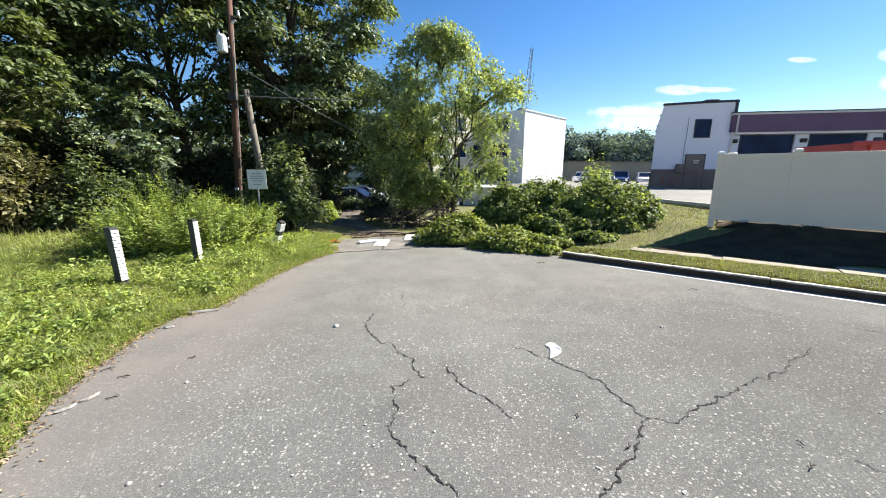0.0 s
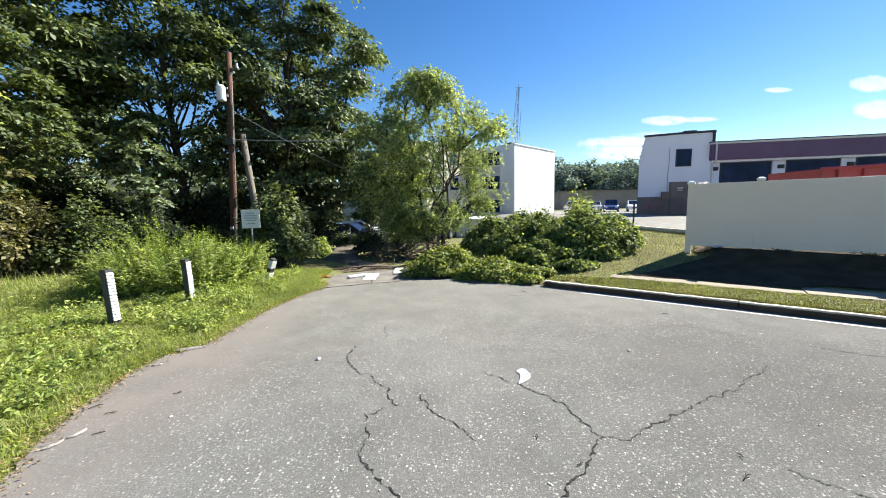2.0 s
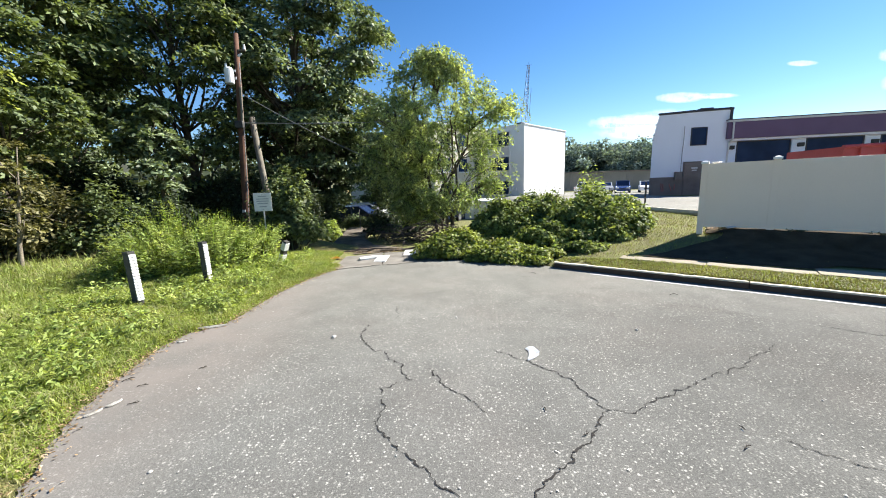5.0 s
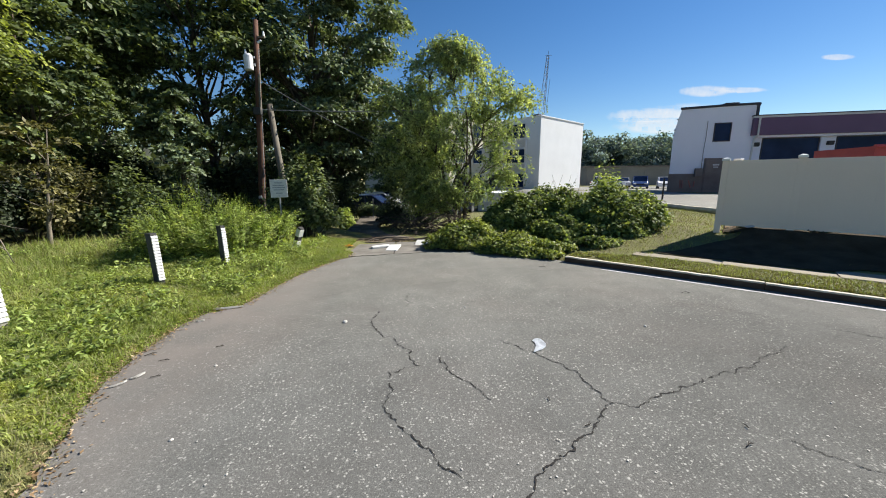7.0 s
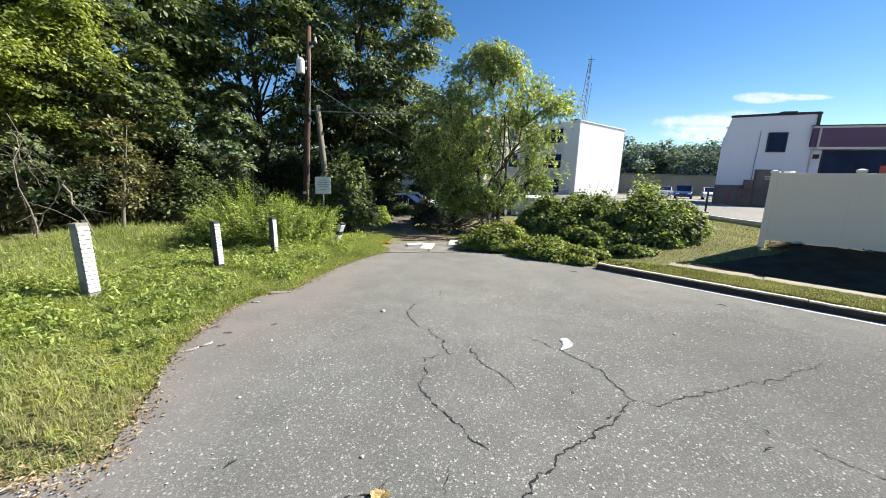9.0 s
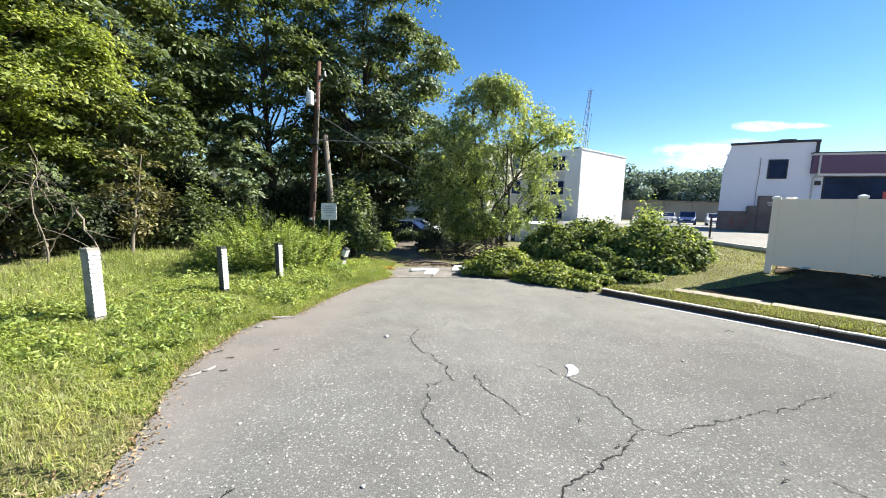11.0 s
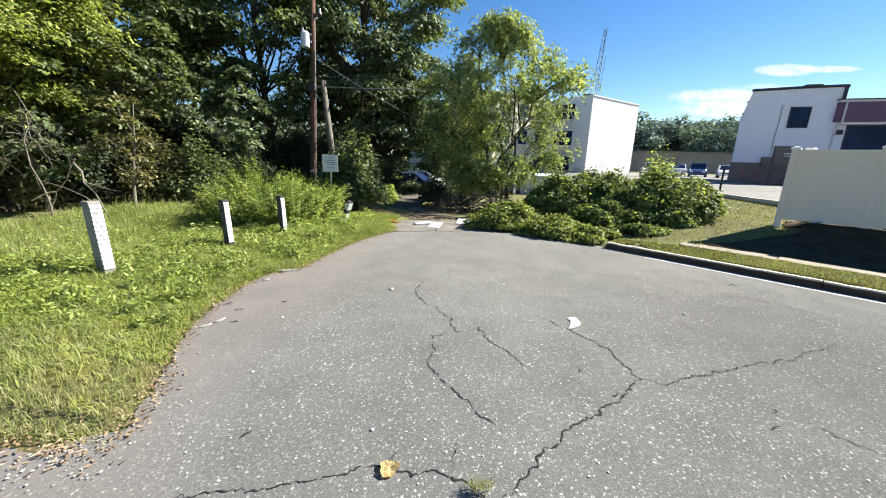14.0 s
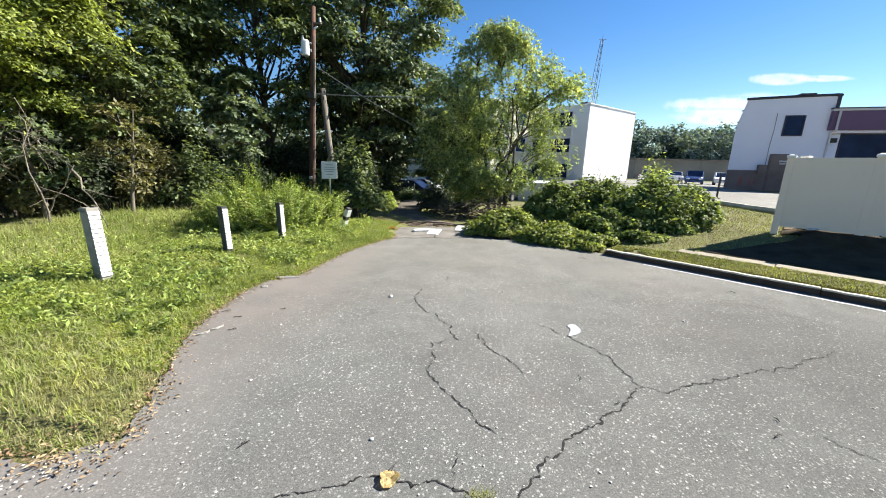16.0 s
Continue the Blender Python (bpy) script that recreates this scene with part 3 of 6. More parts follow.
def apron():
    base = thing("apron", "old pale concrete slabs at the end of the asphalt", "pavement", kind="structure")
    for outline, z in (([(-2.35, 8.5), (-1.9, 8.62), (-1.25, 8.8), (-1.3, 9.6), (-1.4, 10.5), (-1.9, 10.2), (-2.5, 10.05)], -0.006),
                       ([(-1.23, 8.8), (-0.3, 8.97), (0.3, 9.05), (-0.1, 10.3), (-0.75, 10.5), (-1.36, 10.5), (-1.27, 9.6)], -0.014)):
        bm = prism(outline, -0.2, z)
        part("slab", bm, APRON, base)
    solid("dirt_path", prism([(-4.1, 10.9), (-2.4, 10.5), (-1.3, 10.7), (-0.9, 11.3), (-1.9, 12.2), (-2.5, 14), (-2.9, 18), (-3.9, 18), (-3.5, 14.2), (-3.4, 12.7), (-4.6, 12.3)], -0.6, -0.03),
          surface("trodden_dirt", (0.045, 0.035, 0.026), (0.19, 0.16, 0.125), 1.5, 30.0, 0.95, 0, 0.6, 0.02),
          "trodden bare dirt path leading under the trees", "path", "structure")


apron()


def lot():
    ring = [(9.5, 9.9), (9.0, 13.2), (8.8, 16), (8.6, 20), (8.0, 27), (8, 60), (70, 60), (70, -16), (34, -16)]
    bm = bmesh.new()
    n = 14
    a, b = ring[:6], [(70, -20), (70, 0), (70, 15), (70, 30), (70, 45), (70, 60)]
    rows = []
    a = [(30, -14)] + a
    b = [(70, -30)] + b
    for (x0, y0), (x1, y1) in zip(a, b):
        rows.append([bm.verts.new((x0 + (x1 - x0) * t, y0 + (y1 - y0) * t, float(land(x0 + (x1 - x0) * t, y0 + (y1 - y0) * t)) + 0.03))
                     for t in [(i / n) ** 2 for i in range(n + 1)]])
    for p, q in zip(rows, rows[1:]):
        for i in range(n):
            bm.faces.new((p[i], p[i + 1], q[i + 1], q[i]))
    solid("parking_lot", bm, LOT, "sunlit pale asphalt parking lot beside the warehouse", "parking lot", "structure")
    bm = bmesh.new()
    tube([(x - 0.1, y, float(land(x, y)) + 0.06) for x, y in a[1:6]], 0.1, 6, bm)
    solid("lot_kerb", bm, KERB_TOP, "low pale concrete edging of the parking lot", "kerb", "structure")


lot()


# ---- buildings ----
def window(parent, x0, z0, x1, z1, y, bars=0, shelf=False, frame_material=None):
    """A window set in a wall whose face is y, looking to -y."""
    w = part("window", box(x0, y - 0.02, z0, x1, y + 0.1, z1), GLASS, parent, "dark window with the reflected sky put in as navy")
    fm = frame_material or COPING
    bm = bmesh.new()
    t = 0.06
    for a in ((x0 - t, z0 - t, x0, z1 + t), (x1, z0 - t, x1 + t, z1 + t), (x0, z1, x1, z1 + t), (x0, z0 - t, x1, z0)):
        box(a[0], y - 0.06, a[1], a[2], y + 0.05, a[3], 0.0, bm)
    for i in range(bars):
        xb = x0 + (x1 - x0) * (i + 1) / (bars + 1)
        box(xb - 0.025, y - 0.045, z0, xb + 0.025, y + 0.05, z1, 0.0, bm)
    part("window_frame", bm, fm, w)
    if shelf:
        part("window_sill", box(x0 - 0.12, y - 0.14, z0 - 0.14, x1 + 0.12, y + 0.02, z0 - 0.065, 0.01), WALL_WHITE, w)
    return w


def warehouse():
    w = thing("warehouse", "white two-storey warehouse with brown base and dark roof edge", "building", 16.3, 26.3, 0, -14)
    face = [(0, 0.3), (4.85, 0.3), (4.85, 6.42), (0.36, 6.3), (0.0, 4.7)]
    bm = side_prism(face, 0, 11)
    for v in bm.verts:
        v.co.x += 0.4 * v.co.y      # the flank runs back out of sight
    part("wall", bm, WALL_SHED, w)
    bm = bmesh.new()
    box(4.72, -0.08, 6.35, 4.95, 0.4, 6.5, 0.0, bm)
    tube([(0.3, 0, 6.34), (2.6, 0, 6.42), (4.9, 0, 6.46)], 0.085, 6, bm)
    box(2.9, -0.1, 6.46, 3.7, 0.6, 6.58, 0.02, bm)
    part("roof_edge", bm, COPING, w, "dark metal roof coping")
    part("corner_trim", box(4.76, -0.07, 5.5, 4.92, 0.06, 6.45), COPING, w, "dark corner flashing")
    part("dado", box(-0.03, -0.05, 0.3, 4.85, 0.02, 1.96, 0.01), DADO, w, "brown painted wall base")
    d = part("door", box(2.2, -0.08, 0.6, 3.3, 0.02, 2.92, 0.01), DADO, w, "brown flush metal door")
    part("door_frame", box(2.1, -0.065, 0.6, 3.4, 0.0, 3.0), surface("door_frame_brown", (0.13, 0.10, 0.09), (0.19, 0.155, 0.135), 2.0, 30.0), d)
    bm = bmesh.new()
    box(2.62, -0.11, 2.5, 3.0, -0.075, 2.6, 0.0, bm)
    box(2.66, -0.11, 2.36, 2.96, -0.075, 2.43, 0.0, bm)
    part("door_plate", bm, SIGN_FACE, d, "small pale notice, unreadable")
    part("meter_box", box(1.55, -0.26, 1.75, 2.0, -0.03, 2.32, 0.015), DADO, w, "brown wall box")
    part("conduit", tube([(1.95, -0.06, 2.3), (1.95, -0.06, 3.5), (2.0, -0.06, 4.4), (2.0, -0.06, 5.45)], 0.018, 6), CABLE_GREY, w)
    window(w, 2.5, 4.15, 3.4, 5.26, 0.0, 0)
    for i, (x, z) in enumerate(((0.08, 4.9), (0.2, 5.6), (0.02, 4.55))):
        part("wall_fitting", box(x - 0.08, -0.1, z, x + 0.02, 0.02, z + 0.09, 0.02), STEEL, w)
    bm = bmesh.new()
    for a, b in (((0.72, 1.55), (0.78, 0.95)), ((0.9, 0.95), (0.86, 1.5)), ((1.25, 1.5), (1.42, 1.0)), ((1.62, 1.45), (1.6, 1.05))):
        tube([(a[0], -0.055, a[1]), (b[0], -0.055, b[1])], 0.035, 5, bm)
    part("paint_mark", bm, GRAFFITI, w, "faded red paint marks")
    # the long low wing
    g = thing("warehouse_wing", "long low white wing with purple-brown fascia band", "building", 16.3, 26.3, 0, -14)
    part("wall", box(4.9, 0.3, 0.3, 46, 11, 4.5), WALL_SHED, g)
    part("fascia", box(4.62, -0.25, 4.42, 46, 11.2, 5.52, 0.01), FASCIA, g, "purple-brown metal fascia")
    part("fascia_trim", box(4.58, -0.3, 5.52, 46, 11.3, 5.64, 0.01), SIGN_FACE, g, "pale fascia trim")
    part("fascia_cap", box(4.56, -0.32, 5.64, 46, 11.3, 5.70), COPING, g)
    part("soffit", box(4.75, -0.1, 4.28, 46, 0.3, 4.42), WALL_SHED, g)
    part("downpipe", tube([(4.9, -0.32, 5.5), (4.9, -0.32, 4.4), (4.82, -0.1, 4.2), (4.82, 0.2, 0.8)], 0.06, 8), SIGN_FACE, g, "white downpipe")
    for i in range(9):
        x = 5.55 + i * 4.12
        window(g, x, 2.55, x + 3.1, 4.2, 0.3, 0)
        lamp = part("wall_lamp", box(x - 0.62, 0.08, 3.72, x - 0.28, 0.3, 3.98, 0.03), POST_DARK, g, "small dark wall lamp")
        part("pilaster", box(x - 0.92, 0.2, 0.6, x - 0.12, 0.32, 4.2, 0.02), WALL_SHED, g)
        lamp.location.y = -0.06


warehouse()


def office_block():
    b = thing("office_block", "white three-storey flat-roofed office block with blank end wall", "building", 11.04, 41.0, 0, 42)
    # local x runs along the blank end wall; local y runs away along the window side
    part("wall", box(0, 0, -1.2, 9.6, 26, 8.3), WALL_WHITE, b)
    part("parapet", box(-0.08, -0.08, 8.3, 9.68, 26.1, 8.42, 0.02), WALL_WHITE, b)
    side = part("window_side", box(-0.06, 1.75, -1.2, 0.0, 26, 7.6), WALL_WHITE, b)
    for k in range(1):
        y0 = 1.9 + k * 3.4
        for z in (6.2, 3.45, 0.7):
            w = part("window", box(-0.10, y0, z, -0.05, y0 + 2.6, z + 1.55), GLASS, b, "dark window")
            bm = bmesh.new()
            for a in range(4):
                yy = y0 + a * 2.6 / 3
                box(-0.14, yy - 0.03, z, -0.05, yy + 0.03, z + 1.55, 0.0, bm)
            for zz in (z, z + 0.78, z + 1.55):
                box(-0.155, y0, zz - 0.03, -0.05, y0 + 2.6, zz + 0.03, 0.0, bm)
            part("window_frame", bm, SIGN_FACE, w)
            part("panel", box(-0.09, y0, z - 1.0, -0.05, y0 + 2.6, z - 0.15), SIGN_FACE, w, "pale spandrel panel")
    part("rear_edge", box(9.62, 0.02, -1.2, 9.7, 0.4, 8.2), COPING, b, "dark rear corner strip")
    part("roof_box", box(0.2, 0.5, 8.42, 1.0, 1.2, 8.62, 0.02), COPING, b)
    part("small_lamp", box(-0.2, 0.9, 1.15, 0.0, 1.1, 1.4, 0.03), CAR_WHITE, b, "white wall lamp")
    # front wing with its sunlit side
    g = thing("office_wing", "cream office wing with columns of windows behind the tree", "building", 11.04, 41.0, 0, 42)
    part("wall", box(-9, 5.0, -1.2, -0.1, 22, 8.2), WALL_CREAM, g)
    part("parapet", box(-9.1, 4.9, 8.2, -0.1, 22.1, 8.4, 0.02), WALL_WHITE, g)
    for i in range(3):
        for z in (6.1, 3.4, 0.7):
            x0 = -8.0 + i * 2.7
            w = part("window", box(x0, 4.93, z, x0 + 1.3, 5.1, z + 1.4), GLASS, g, "dark window")
            part("window_sill", box(x0 - 0.1, 4.8, z - 0.12, x0 + 1.4, 4.95, z, 0.01), WALL_WHITE, w)


office_block()


def mast():
    m = thing("radio_mast", "slim grey steel lattice radio mast", "radio mast", 12.0, 44.5, 8.42, 0, 0, 4)
    top, w0, w1 = 7.0, 0.42, 0.15
    feet = [(math.cos(a) * w0, math.sin(a) * w0) for a in (0.5, 2.6, 4.7)]
    for x, y in feet:
        part("leg", tube([(x, y, -0.2), (x * w1 / w0, y * w1 / w0, top)], 0.028, 5), MAST_STEEL, m)
    n = 11
    for i in range(n):
        f0, f1 = i / n, (i + 1) / n
        bm = bmesh.new()
        for k in range(3):
            (ax, ay), (bx, by) = feet[k], feet[(k + 1) % 3]
            s0, s1 = 1 + (w1 / w0 - 1) * f0, 1 + (w1 / w0 - 1) * f1
            tube([(ax * s0, ay * s0, top * f0), (bx * s1, by * s1, top * f1)], 0.012, 4, bm)
            tube([(ax * s1, ay * s1, top * f1), (bx * s1, by * s1, top * f1)], 0.012, 4, bm)
        part("brace", bm, MAST_STEEL, m)
    part("antenna", tube([(0, 0, top), (0, 0, top + 0.5)], 0.02, 5), MAST_STEEL, m)
    part("antenna_arm", tube([(-0.35, 0, top), (0.4, 0, top + 0.05)], 0.025, 5), MAST_STEEL, m)
    part("whip", tube([(0.55, 0.2, -0.1), (0.55, 0.2, 4.6)], 0.022, 5), MAST_STEEL, m)


mast()


def low_annex():
    a = thing("low_annex", "low pale flat-roofed shed beyond the hedge", "shed", 2.1, 29.5, -1.0, -6)
    part("wall", box(0, 0, 0, 4.2, 5, 1.46, 0.02), SIGN_FACE, a)
    part("roof", box(-0.12, -0.12, 1.46, 4.32, 5.1, 1.6, 0.02), WALL_WHITE, a)
    part("door", box(0.15, -0.04, 0.0, 0.95, 0.02, 1.1, 0.01), COPING, a, "dark door")
    f = thing("far_building", "long low brown building beyond the parking lot", "building", 29, 72, 0, -3)
    part("wall", box(0, 0, 0, 34, 8, 3.7), FAR_WALL, f)
    part("roof", box(-0.3, -0.3, 3.7, 34.3, 8.3, 3.95), DADO, f)
    for i in range(7):
        part("pier", box(2 + i * 4.6, -0.08, 0.0, 2.4 + i * 4.6, 0.0, 3.7), FAR_WALL, f)


low_annex()


# ---- vehicles ----
def car(name, label, x, y, rz, paint, length=4.4, tall=1.5, van=False):
    z = float(land(x, y)) + 0.03
    c = thing(name, label, "van" if van else "car", x, y, z, rz)
    h = length / 2
    if van:
        low = [(-h, 0.35), (h, 0.35), (h, 0.9), (h - 0.5, 1.05), (h - 1.0, tall), (-h + 0.05, tall), (-h, 0.9)]
        cab = [(h - 1.55, 1.1), (h - 0.62, 1.1), (h - 1.02, tall - 0.12), (h - 1.55, tall - 0.12)]
    else:
        low = [(-h, 0.3), (h, 0.3), (h, 0.68), (h - 0.25, 0.82), (h - 1.15, 0.95), (-h + 0.15, 0.98), (-h, 0.8)]
        cab = [(-h + 0.25, 0.97), (h - 1.15, 0.95), (h - 1.85, tall - 0.06), (-h + 0.75, tall - 0.05)]
    w = 0.88
    bm = side_prism(low, -w, w)
    bmesh.ops.bevel(bm, geom=list(bm.edges), offset=0.05, segments=2, affect="EDGES")
    part("body", bm, paint, c, smooth=False)
    if van:
        for s in (-1, 1):
            part("side_window", side_prism(cab, s * w - 0.01, s * w + 0.01), GLASS, c)
        wind = part("windscreen", box(-0.02, -w + 0.12, 0, 0.02, w - 0.12, 0.62), GLASS, c)
        wind.matrix_basis = pose(h - 0.6, 0, 1.08, 0, -40, 0)
    else:
        bm = side_prism(cab, -w + 0.12, w - 0.12)
        bmesh.ops.bevel(bm, geom=list(bm.edges), offset=0.05, segments=2, affect="EDGES")
        part("cabin", bm, GLASS, c, "dark car windows")
        part("roof", box(-h + 0.72, -w + 0.14, tall - 0.09, h - 1.82, w - 0.14, tall - 0.01, 0.03), paint, c)
        for s in (-1, 1):
            yy = s * (w - 0.13)
            for p0, p1 in (((-h + 0.3, yy, 0.98), (-h + 0.78, yy, tall - 0.05)), ((h - 1.2, yy, 0.96), (h - 1.85, yy, tall - 0.05)), ((-0.15, yy, 0.97), (-0.2, yy, tall - 0.05))):
                part("pillar", tube([p0, p1], 0.05, 4), paint, c)
    for sx in (-h + 0.82, h - 0.85):
        for s in (-1, 1):
            t = part("wheel", tube([(sx, s * (w + 0.02), 0.32), (sx, s * (w - 0.2), 0.32)], 0.32, 16), TYRE, c)
            part("rim", tube([(sx, s * (w + 0.03), 0.32), (sx, s * (w - 0.02), 0.32)], 0.2, 12), STEEL, t)
    for s in (-1, 1):
        part("headlight", box(h - 0.06, s * 0.6 - 0.17, 0.62, h + 0.015, s * 0.6 + 0.17, 0.76, 0.02), CAR_WHITE, c)
        part("tail_light", box(-h - 0.015, s * 0.62 - 0.14, 0.68, -h + 0.06, s * 0.62 + 0.14, 0.84, 0.02), RED, c)
    part("bumper", box(h - 0.05, -w + 0.1, 0.32, h + 0.04, w - 0.1, 0.5, 0.03), paint, c)
    part("grille", box(h - 0.04, -0.4, 0.52, h + 0.02, 0.4, 0.62, 0.01), TYRE, c)
    return c


car("parked_car", "blue parked car facing the road in the lot", 25.3, 46.0, -119, CAR_BLUE, 4.5, 1.62)
car("parked_car", "white parked car beside the warehouse", 28.6, 46.2, -119, CAR_WHITE, 4.4, 1.5)
car("parked_car", "white car parked across the lot behind the hedge", 24.0, 52.0, 10, CAR_WHITE, 4.6, 1.6)
car("parked_car", "silver parked car far back in the lot", 27.6, 55.0, -110, CAR_SILVER)
car("parked_car", "navy parked car in the shade under the trees", -5.0, 26.5, -12, CAR_NAVY, 4.5, 1.45)
car("parked_van", "white van parked in the shade beyond the trees", -5.4, 29.5, -8, CAR_WHITE, 4.3, 1.55, True)
car("parked_car", "dark parked car beside the low shed", 1.0, 27.0, 60, CAR_NAVY, 4.4, 1.45)


def dumpster():
    d = thing("dumpster", "red steel open-top dumpster behind the white fence", "dumpster", 14.75, 12.6, 0.66, -8)
    body = [(-0.2, 0.25), (6.3, 0.25), (6.6, 2.25), (-0.3, 2.05)]
    part("body", side_prism(body, 0, 2.3), RED, d)
    part("rim", tube([(-0.34, -0.05, 2.04), (6.64, -0.05, 2.28), (6.64, 2.35, 2.28)], 0.07, 6), RED, d)
    for i in range(8):
        x = 0.2 + i * 0.85
        part("rib", box(x, -0.09, 0.3, x + 0.12, 0.0, 2.05 + i * 0.02, 0.01), RED, d)
    for x in (0.4, 5.8):
        for y in (0.25, 2.05):
            part("wheel", tube([(x, y - 0.1, 0.13), (x, y + 0.1, 0.13)], 0.15, 12), STEEL, d)


dumpster()


# ---- white fence ----
def fence():
    f = thing("fence", "tall white vinyl privacy fence on the grass bank", "fence", 6.6, 8.97, 0, -43)
    stops = [0.0, 1.28, 3.72, 6.16, 8.6, 11.04, 13.5]

    def ground(s):
        c, d = math.cos(radians(-43)), math.sin(radians(-43))
        return float(land(6.6 + c * s, 8.97 + d * s))
    for i, s in enumerate(stops):
        h = 0.04 if i == 0 else 0.024
        p = part("post", box(s - 0.063, -h, ground(s) - 0.2 if i == 0 else 0.58, s + 0.063, h, 2.12 + 0.02 * (i > 0), 0.004), VINYL, f)
        if i:
            part("stub", box(s - 0.03, -0.02, ground(s) - 0.2, s + 0.03, 0.02, 0.59), DADO, p, "brown post stub below the panels")
        bm = box(s - 0.078, -0.078, 2.11, s + 0.078, 0.078, 2.16, 0.006)
        made = bmesh.ops.create_cone(bm, cap_ends=True, segments=4, radius1=0.095, radius2=0.03, depth=0.024)["verts"]
        bmesh.ops.transform(bm, verts=made, matrix=Matrix.Translation((s, 0, 2.171)) @ Matrix.Rotation(radians(45), 4, "Z"))
        cap = part("cap", bm, VINYL_CAP, p, "white pyramid post cap")
        cap.location.z = 0.02 * (i > 0)
    for a, b in zip(stops, stops[1:]):
        a, b = a + 0.0625, b - 0.0625
        low = 0.60
        p = part("panel", box(a, -0.016, low + 0.08, b, 0.016, 2.06), VINYL, f)
        part("rail", box(a, -0.021, low, b, 0.021, low + 0.11, 0.003), VINYL, p)
        part("rail", box(a, -0.021, 2.0, b, 0.021, 2.11, 0.003), VINYL, p)
        n = max(2, round((b - a) / 0.28))
        for k in range(1, n):
            x = a + (b - a) * k / n
            part("tongue", box(x - 0.139, -0.0185, low + 0.11, x + 0.139, -0.0165, 2.0), VINYL, p)
    # the run that turns back
    r = thing("fence", "white vinyl fence run turning back towards the lot", "fence", 7.15, 9.28, 0, 24)
    for s in (0.0, 2.4, 4.8):
        p = part("post", box(s - 0.063, -0.063, 0.1, s + 0.063, 0.063, 2.11, 0.008), VINYL, r)
        part("cap", box(s - 0.078, -0.078, 2.11, s + 0.078, 0.078, 2.17, 0.01), VINYL_CAP, p)
    for a, b in ((0.063, 2.337), (2.463, 4.737)):
        part("panel", box(a, -0.018, 0.5, b, 0.018, 2.1, 0.004), VINYL, r)
    return f


fence()


def gap_shade_weeds():
    # added plants: dark leaves make the gap below the panels read as shade
    for i in range(7):
        s = 0.7 + i * 1.35
        x, y = 6.6 + 0.731 * s + 0.682 * 0.42, 8.97 - 0.682 * s + 0.731 * 0.42
        shrub("gap_shade_weeds", "low dark weeds added behind the fence to darken its gap", x, y, (0.8, 0.16, 0.13), 1000, 0.05, DEEP_LEAF, 320 + i, 0.5, 8, category="weeds")


def thin_post():
    p = thing("steel_post", "thin dark steel post at the edge of the lot", "post", 10.2, 17.0, float(land(10.2, 17)))
    part("shaft", tube([(0, 0, -0.1), (0, 0, 1.05)], 0.04, 8), POST_DARK, p)
    part("base_plate", box(-0.1, -0.1, 0, 0.1, 0.1, 0.05, 0.005), POST_DARK, p)


thin_post()


# ---- white marker posts ----
def marker_post(x, y, turn, lean, tall, label, w=0.056, d=0.098, side=POST_GREY):
    z = float(land(x, y))
    p = thing("marker_post", label, "post", x, y, z, turn, 0, lean, group="marker posts along the verge")
    bm = side_prism([(-d, -0.15), (d, -0.15), (d, tall - 0.03), (-d, tall)], -w, w)
    bmesh.ops.bevel(bm, geom=list(bm.edges), offset=0.008, segments=2, affect="EDGES")
    part("post_body", bm, side, p)
    rim = bmesh.new()
    for a in ((-d, -w, d, -w + 0.02), (-d, w - 0.02, d, w), (-d, -w + 0.02, -d + 0.02, w - 0.02), (d - 0.02, -w + 0.02, d, w - 0.02)):
        box(a[0], a[1], tall - 0.05, a[2], a[3], tall + 0.006, 0.0, rim)
    part("top_rim", rim, side, p)
    n = 15
    pitch = (tall - 0.16) / n
    me = None
    for i in range(n):
        z0 = 0.13 + i * pitch
        if me is None:
            me = as_mesh("slat", side_prism([(0, 0), (0.02, 0.0), (0.02, pitch * 0.3), (0.008, pitch * 0.83), (0, pitch * 0.83)], -w + 0.003, w - 0.003), POST_WHITE)
        s = part("slat", me, POST_WHITE, p)
        s.location = (d, 0, z0)
    return p


marker_post(-5.17, 4.31, -15, -2.4, 1.03, "leaning weathered grey marker post with white slatted face", 0.064, 0.08)
# these two take the copy darkened for shade
marker_post(-4.58, 5.95, -26, -3, 0.87, "marker post darkened for its shaded side, with white slatted face in the weeds", 0.045, 0.075, POST_SHADED)
marker_post(-4.24, 7.15, -30, -2, 0.82, "upright marker post darkened for its shaded side, with white slatted face beside the shrub", 0.04, 0.075, POST_SHADED)


def broken_post():
    p = thing("broken_post", "short leaning dark post with two white bands", "post", -3.68, 9.05, 0.02, -25, 0, 24)
    part("shaft", box(-0.05, -0.06, -0.1, 0.05, 0.06, 0.66, 0.008), POST_DARK, p)
    part("band", box(-0.057, -0.067, 0.12, 0.057, 0.067, 0.32, 0.004), POST_WHITE, p, "white painted band")
    part("band", box(-0.057, -0.067, 0.43, 0.057, 0.067, 0.62, 0.004), POST_WHITE, p, "white painted band")


broken_post()


